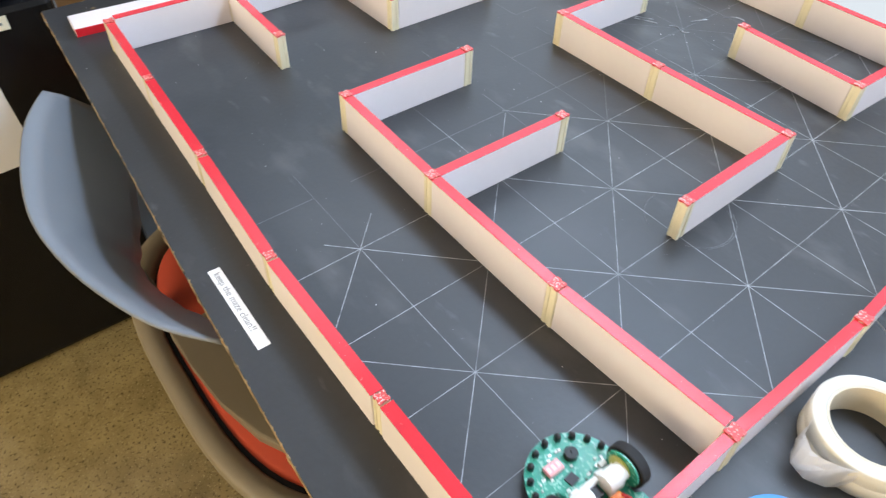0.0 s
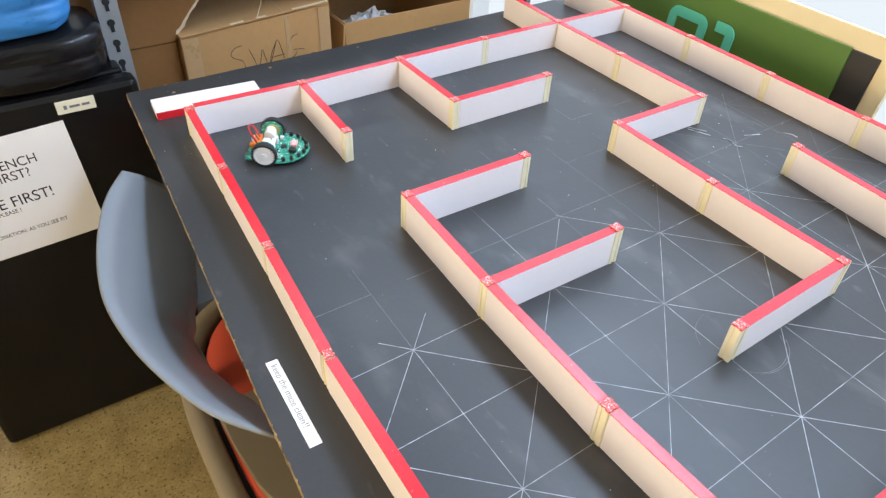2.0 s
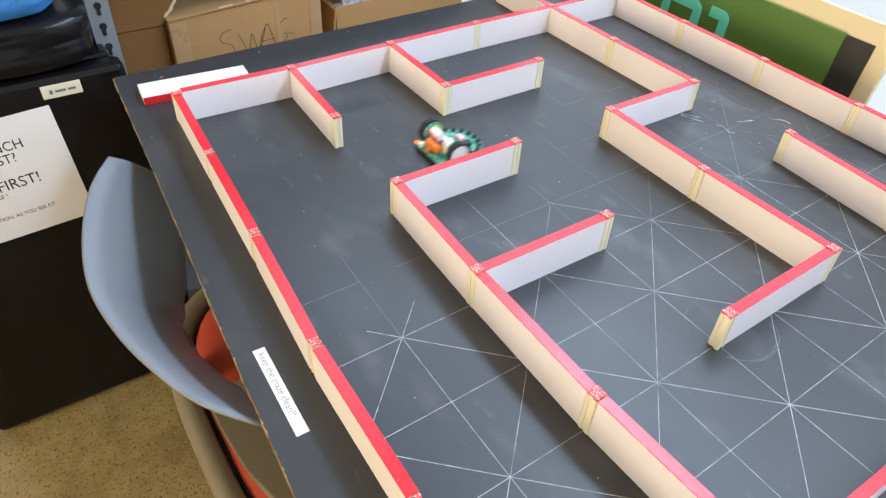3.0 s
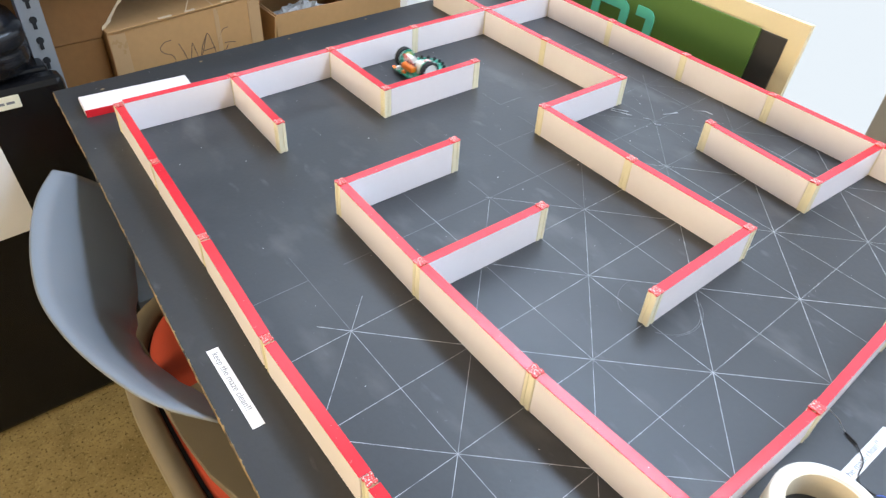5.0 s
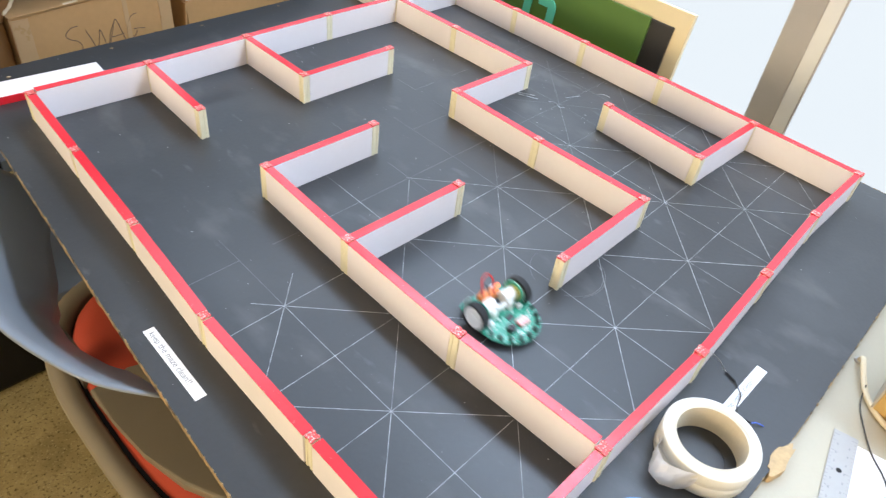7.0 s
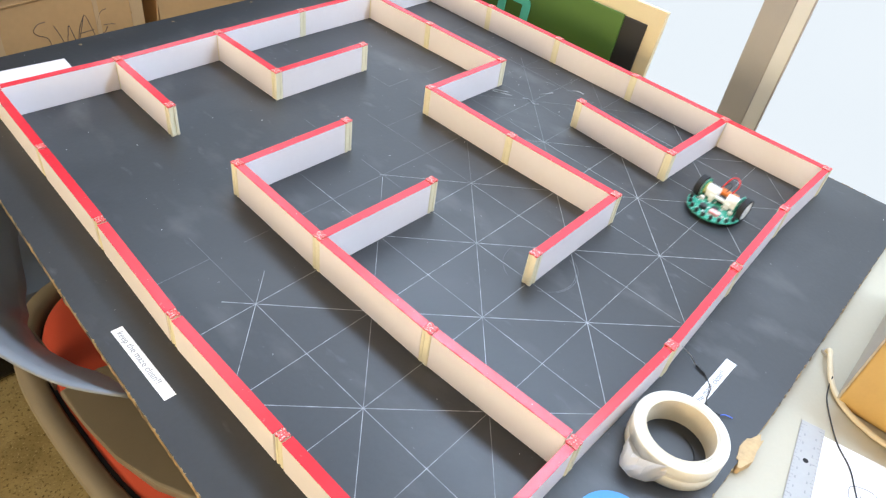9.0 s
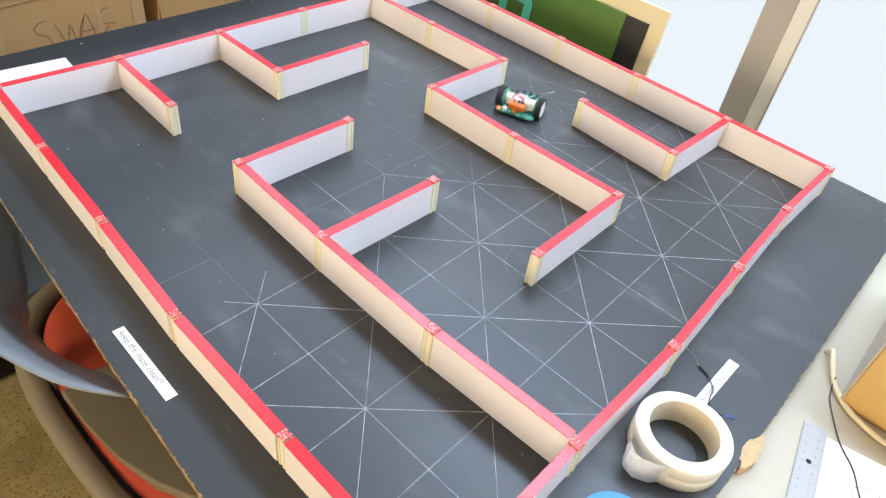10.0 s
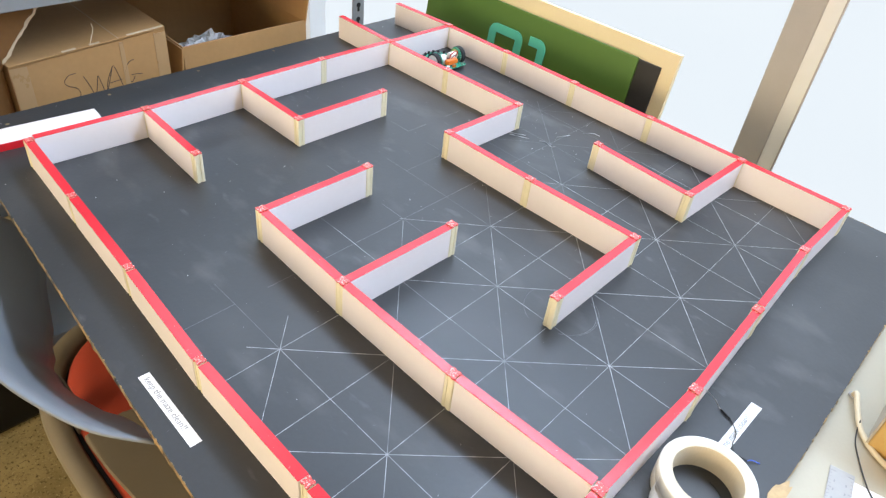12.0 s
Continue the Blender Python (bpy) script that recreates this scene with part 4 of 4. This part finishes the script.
def micromouse():
    r = thing("maze_robot", pose(0.07, -0.877, 0), "small round green circuit-board robot with two wheels and white motor mounts", "robot")
    pts = [(0.0435 * math.cos(math.radians(a)), 0.018 + 0.0435 * math.sin(math.radians(a))) for a in range(-8, 189, 7)]
    pts += [(-0.030, 0.002), (-0.030, -0.018), (-0.036, -0.021), (-0.036, -0.029), (-0.031, -0.032), (0.031, -0.032), (0.036, -0.029), (0.036, -0.021), (0.030, -0.018), (0.030, 0.002)]
    part("circuit_board", prism(pts, 0.0075, 0.0091), PCB, r, "green circuit board")
    for k in range(9):
        a = math.radians(14 + 19 * k)
        x, y = 0.0390 * math.cos(a), 0.018 + 0.0388 * math.sin(a)
        q = pose(x, y, 0.0091, 0, 0, math.degrees(a) - 90)
        part("sensor", lathe([(0.0001, 0), (0.0030, 0), (0.0030, 0.0046), (0.0022, 0.0064), (0.0001, 0.007)], 12, m=q, closed=False), BLACKP, r, "black infrared sensor", smooth=True)
    part("buzzer", lathe([(0.0012, 0.0), (0.0058, 0.0), (0.0060, 0.0005), (0.0060, 0.0055), (0.0055, 0.006), (0.0012, 0.006), (0.0012, 0.0052)], 24, m=pose(0.011, 0.037, 0.0091)), BLACKP, r, "round black buzzer")
    d = part("display", block(-0.0175, -0.0015, 0.0315, 0.0415, 0.0091, 0.0135, 0.0004), DISPLAY, r, "pink-red digit display")
    for k in range(3):
        part("digit", block(-0.0162 + 0.005 * k, -0.0132 + 0.005 * k, 0.0340, 0.0390, 0.0135, 0.0138), DISPLAYLIT, d)
    part("chip", block(-0.005, 0.005, 0.017, 0.026, 0.0091, 0.0102, 0.0002, m=pose(0, 0, 0, 0, 0, 8)), BLACKP, r, "black square chip")
    rnd = random.Random(3)
    for k in range(60):
        x, y = rnd.uniform(-0.032, 0.032), rnd.uniform(0.006, 0.050)
        clear = not (-0.019 < x < 0.018 and 0.030 < y < 0.044) and not (-0.007 < x < 0.007 and 0.015 < y < 0.028)
        if x * x + (y - 0.016) ** 2 < 0.032 ** 2 and clear:
            w = rnd.uniform(0.0006, 0.0019)
            part("small_component", block(x - w, x + w, y - 0.0008, y + 0.0008, 0.0091, 0.0103), rnd.choice((METAL, WHITEP, BLACKP, METAL, WHITEP)), r)
    for x in (-0.0255, 0.0255):
        part("connector", block(x - 0.0035, x + 0.0035, 0.0125, 0.0175, 0.0091, 0.0140, 0.0004), WHITEP, r, "small white connector")
    for sx in (-1, 1):
        part("motor_mount", block(*sorted((sx * 0.0085, sx * 0.0265)), -0.009, 0.008, 0.0120, 0.0265, 0.002), WHITEP, r, "white printed motor mount")
        part("motor", rod((sx * 0.008, -0.001, 0.0235), (sx * 0.0285, -0.001, 0.0235), 0.0078, steps=20), WHITEP, r, smooth=False)
        part("gear_plate", prism([(0.0165 * math.cos(math.radians(a)), 0.0165 * math.sin(math.radians(a))) for a in range(0, 360, 18)], 0, 0.0015, m=pose(sx * 0.0300, 0, AX + 0.002, 90, 0, 90)), PCB, r, "green gear plate")
        # disc that carries the hub's tone and the painted reflection
        part("gear", lathe([(0.0001, 0), (0.0105, 0), (0.0105, 0.0016), (0.0001, 0.0016)], 28, m=pose(sx * 0.0285 - 0.0008, 0.002, AX + 0.004, 0, 90, 0), closed=False), HUBSHEEN, r, "olive-yellow disc for the hub and the reflection on it")
    for sx in (-1, 1):
        for y in (-0.006, 0.009):
            part("mount_foot", block(*sorted((sx * 0.010, sx * 0.018)), y - 0.0025, y + 0.0025, 0.0091, 0.0205, 0.001), WHITEP, r, "white mount foot")
    part("crossbar", block(-0.009, 0.009, 0.004, 0.0095, 0.017, 0.0215, 0.001), WHITEP, r, "white cross bar")
    part("plug", block(-0.0045, 0.0045, -0.006, 0.004, 0.0091, 0.0205, 0.0008), BLACKP, r, "black plug")
    part("battery", block(-0.017, 0.015, -0.0235, -0.011, 0.013, 0.0235, 0.002), BATTERY, r, "orange wrapped battery")
    part("connector", block(-0.006, 0.002, -0.0305, -0.026, 0.0091, 0.0145, 0.0005), BATTERY, r, "small orange connector")
    part("led", block(-0.0345, -0.0275, -0.0300, -0.0270, 0.0091, 0.0120, 0.0005), LED, r, "glowing red-orange lamp")
    part("capacitor", lathe([(0.0001, 0), (0.004, 0), (0.004, 0.006), (0.0001, 0.006)], 16, m=pose(-0.020, -0.027, 0.0091), closed=False), WHITEP, r)
    for k in range(4):
        part("header_pin", block(0.018 + 0.003 * k, 0.019 + 0.003 * k, -0.030, -0.029, 0.0091, 0.0165), METAL, r)
    part("red_wire", tube([(-0.006, -0.014, 0.023), (-0.010, -0.022, 0.038), (-0.004, -0.027, 0.046), (0.006, -0.026, 0.043), (0.012, -0.016, 0.026)], 0.0012), REDWIRE, r, "looped red wire")
    part("black_wire", tube([(0.002, -0.014, 0.023), (0.000, -0.021, 0.032), (0.006, -0.024, 0.034), (0.015, -0.014, 0.024)], 0.0008), BLACKP, r, "looped black wire")
    part("skid", lathe([(0.0001, 0.0003), (0.003, 0.0012), (0.0035, 0.0076), (0.0001, 0.0076)], 14, m=pose(0, 0.046, 0), closed=False), WHITEP, r, "white front skid")
    wheels = []
    for sx in (-1, 1):
        w = new("wheel")
        w.parent = r
        w.empty_display_size = 0.01
        w.matrix_basis = pose(sx * 0.0385, 0, AX)
        wheels.append((w, sx))
        q = pose(0, 0, 0, 0, 90, 0)
        part("tyre", lathe([(0.0155, -0.0048), (0.0190, -0.0048), (AX, -0.0038), (AX, 0.0038), (0.0190, 0.0048), (0.0155, 0.0048)], 36, m=q), RUBBER, w, "black rubber tyre")
        part("rim", lathe([(0.0001, -0.0042), (0.0154, -0.0042), (0.0154, 0.0042), (0.0135, 0.0044), (0.0125, 0.0036), (0.004, 0.0036), (0.0032, 0.0050), (0.0001, 0.0050)], 36, m=q if sx > 0 else pose(0, 0, 0, 0, -90, 0), closed=False), WHITEP, w, "white wheel disc")
    return r, wheels


robot, wheels = micromouse()
robot.scale = (0.94, 0.94, 0.94)

# seconds, cells across, cells towards the far side, heading in degrees (0: towards the far side, 90: towards the low side)
ROUTE = [
    (0.0, 0.385, -4.885, 0), (0.1, 0.385, -4.77, 0), (0.2, 0.38, -4.58, 0), (0.3, 0.38, -4.35, 0), (0.4, 0.375, -4.08, 0), (0.5, 0.375, -3.80, 0), (0.7, 0.38, -3.24, 0),
    (0.9, 0.395, -2.66, 0), (1.1, 0.40, -2.085, 0), (1.3, 0.42, -1.56, 0), (1.4, 0.44, -1.31, 0), (1.5, 0.46, -1.03, 0), (1.6, 0.475, -0.75, -2), (1.7, 0.48, -0.63, -2), (1.8, 0.48, -0.60, -8),
    (1.85, 0.48, -0.60, -45), (1.9, 0.48, -0.60, -82), (2.0, 0.51, -0.59, -122), (2.1, 0.52, -0.59, -165), (2.2, 0.52, -0.63, -180), (2.3, 0.505, -0.76, -181), (2.4, 0.49, -1.00, -180), (2.5, 0.50, -1.19, -155),
    (2.6, 0.66, -1.35, -110), (2.7, 0.90, -1.43, -92), (3.0, 1.70, -1.50, -90), (3.4, 2.75, -1.50, -90), (3.55, 3.15, -1.48, -80), (3.68, 3.40, -1.30, -30), (3.80, 3.47, -1.00, 0), (3.93, 3.42, -0.70, 30), (4.05, 3.20, -0.54, 75), (4.2, 2.80, -0.50, 90),
    (4.3, 2.56, -0.49, 88), (4.4, 2.53, -0.46, 82), (4.5, 2.56, -0.44, 60), (4.6, 2.56, -0.44, 14), (4.7, 2.56, -0.44, -36), (4.8, 2.53, -0.46, -70), (4.9, 2.60, -0.46, -85), (5.0, 2.76, -0.46, -88), (5.1, 3.02, -0.48, -92), (5.2, 3.29, -0.56, -112), (5.3, 3.45, -0.75, -138),
    (5.4, 3.53, -0.97, -160), (5.5, 3.51, -1.21, -178), (5.6, 3.35, -1.38, -222), (5.7, 3.10, -1.49, -252), (5.8, 2.77, -1.55, -242), (5.9, 2.61, -1.70, -198), (6.0, 2.54, -1.93, -170), (6.2, 2.51, -2.50, -177), (6.4, 2.53, -3.04, -180), (6.5, 2.50, -3.27, -184),
    (6.6, 2.32, -3.47, -232), (6.7, 2.04, -3.53, -262), (6.8, 1.72, -3.57, -248), (6.9, 1.51, -3.70, -205), (7.0, 1.445, -3.94, -182), (7.1, 1.42, -4.24, -172), (7.2, 1.51, -4.46, -132), (7.3, 1.73, -4.55, -98), (7.4, 1.98, -4.57, -90), (7.5, 2.26, -4.56, -90), (7.7, 2.81, -4.53, -90),
    (8.0, 3.60, -4.50, -90), (8.2, 4.10, -4.50, -90), (8.35, 4.40, -4.50, -88), (8.45, 4.45, -4.50, -50), (8.55, 4.45, -4.50, 0), (8.65, 4.45, -4.50, 55), (8.75, 4.42, -4.50, 88), (8.95, 4.15, -4.50, 90), (9.15, 3.72, -4.42, 70), (9.3, 3.56, -4.16, 41),
    (9.4, 3.56, -3.93, 30), (9.5, 3.575, -3.66, 24), (9.6, 3.54, -3.38, 20), (9.7, 3.49, -3.09, 15), (9.8, 3.47, -2.82, 3), (9.9, 3.55, -2.57, -32), (10.0, 3.77, -2.45, -72), (10.1, 4.03, -2.42, -80), (10.2, 4.29, -2.37, -48), (10.3, 4.46, -2.20, -10), (10.4, 4.48, -1.96, 12), (10.5, 4.48, -1.70, 18),
    (10.7, 4.50, -1.13, 6), (10.9, 4.52, -0.61, 0), (11.0, 4.53, -0.49, 0), (11.1, 4.52, -0.47, 0), (12.0, 4.52, -0.47, 0)]


def motions():
    walk(robot, [(t, pose(CELL * x, CELL * y, 0, 0, 0, a)) for t, x, y, a in ROUTE])
    # the wheels roll by the way that each of them goes
    for w, sx in wheels:
        rows, roll, k = [(0.0, 0.0)], 0.0, 0
        for (t0, x0, y0, a0), (t1, x1, y1, a1) in zip(ROUTE, ROUTE[1:]):
            way = CELL * math.hypot(x1 - x0, y1 - y0)
            turn = (way + sx * 0.0385 * radians(a1 - a0)) / AX
            n = max(1, math.ceil(abs(turn) / radians(75)), math.ceil((t1 - t0) / 0.5))
            n = min(n, max(1, round((t1 - t0) * FPS)))
            for k in range(1, n + 1):
                rows.append((t0 + (t1 - t0) * k / n, roll - turn * k / n))
            roll -= turn
        walk(w, [(t, pose(sx * 0.0385, 0, AX, math.degrees(g), 0, 0)) for t, g in rows])


motions()
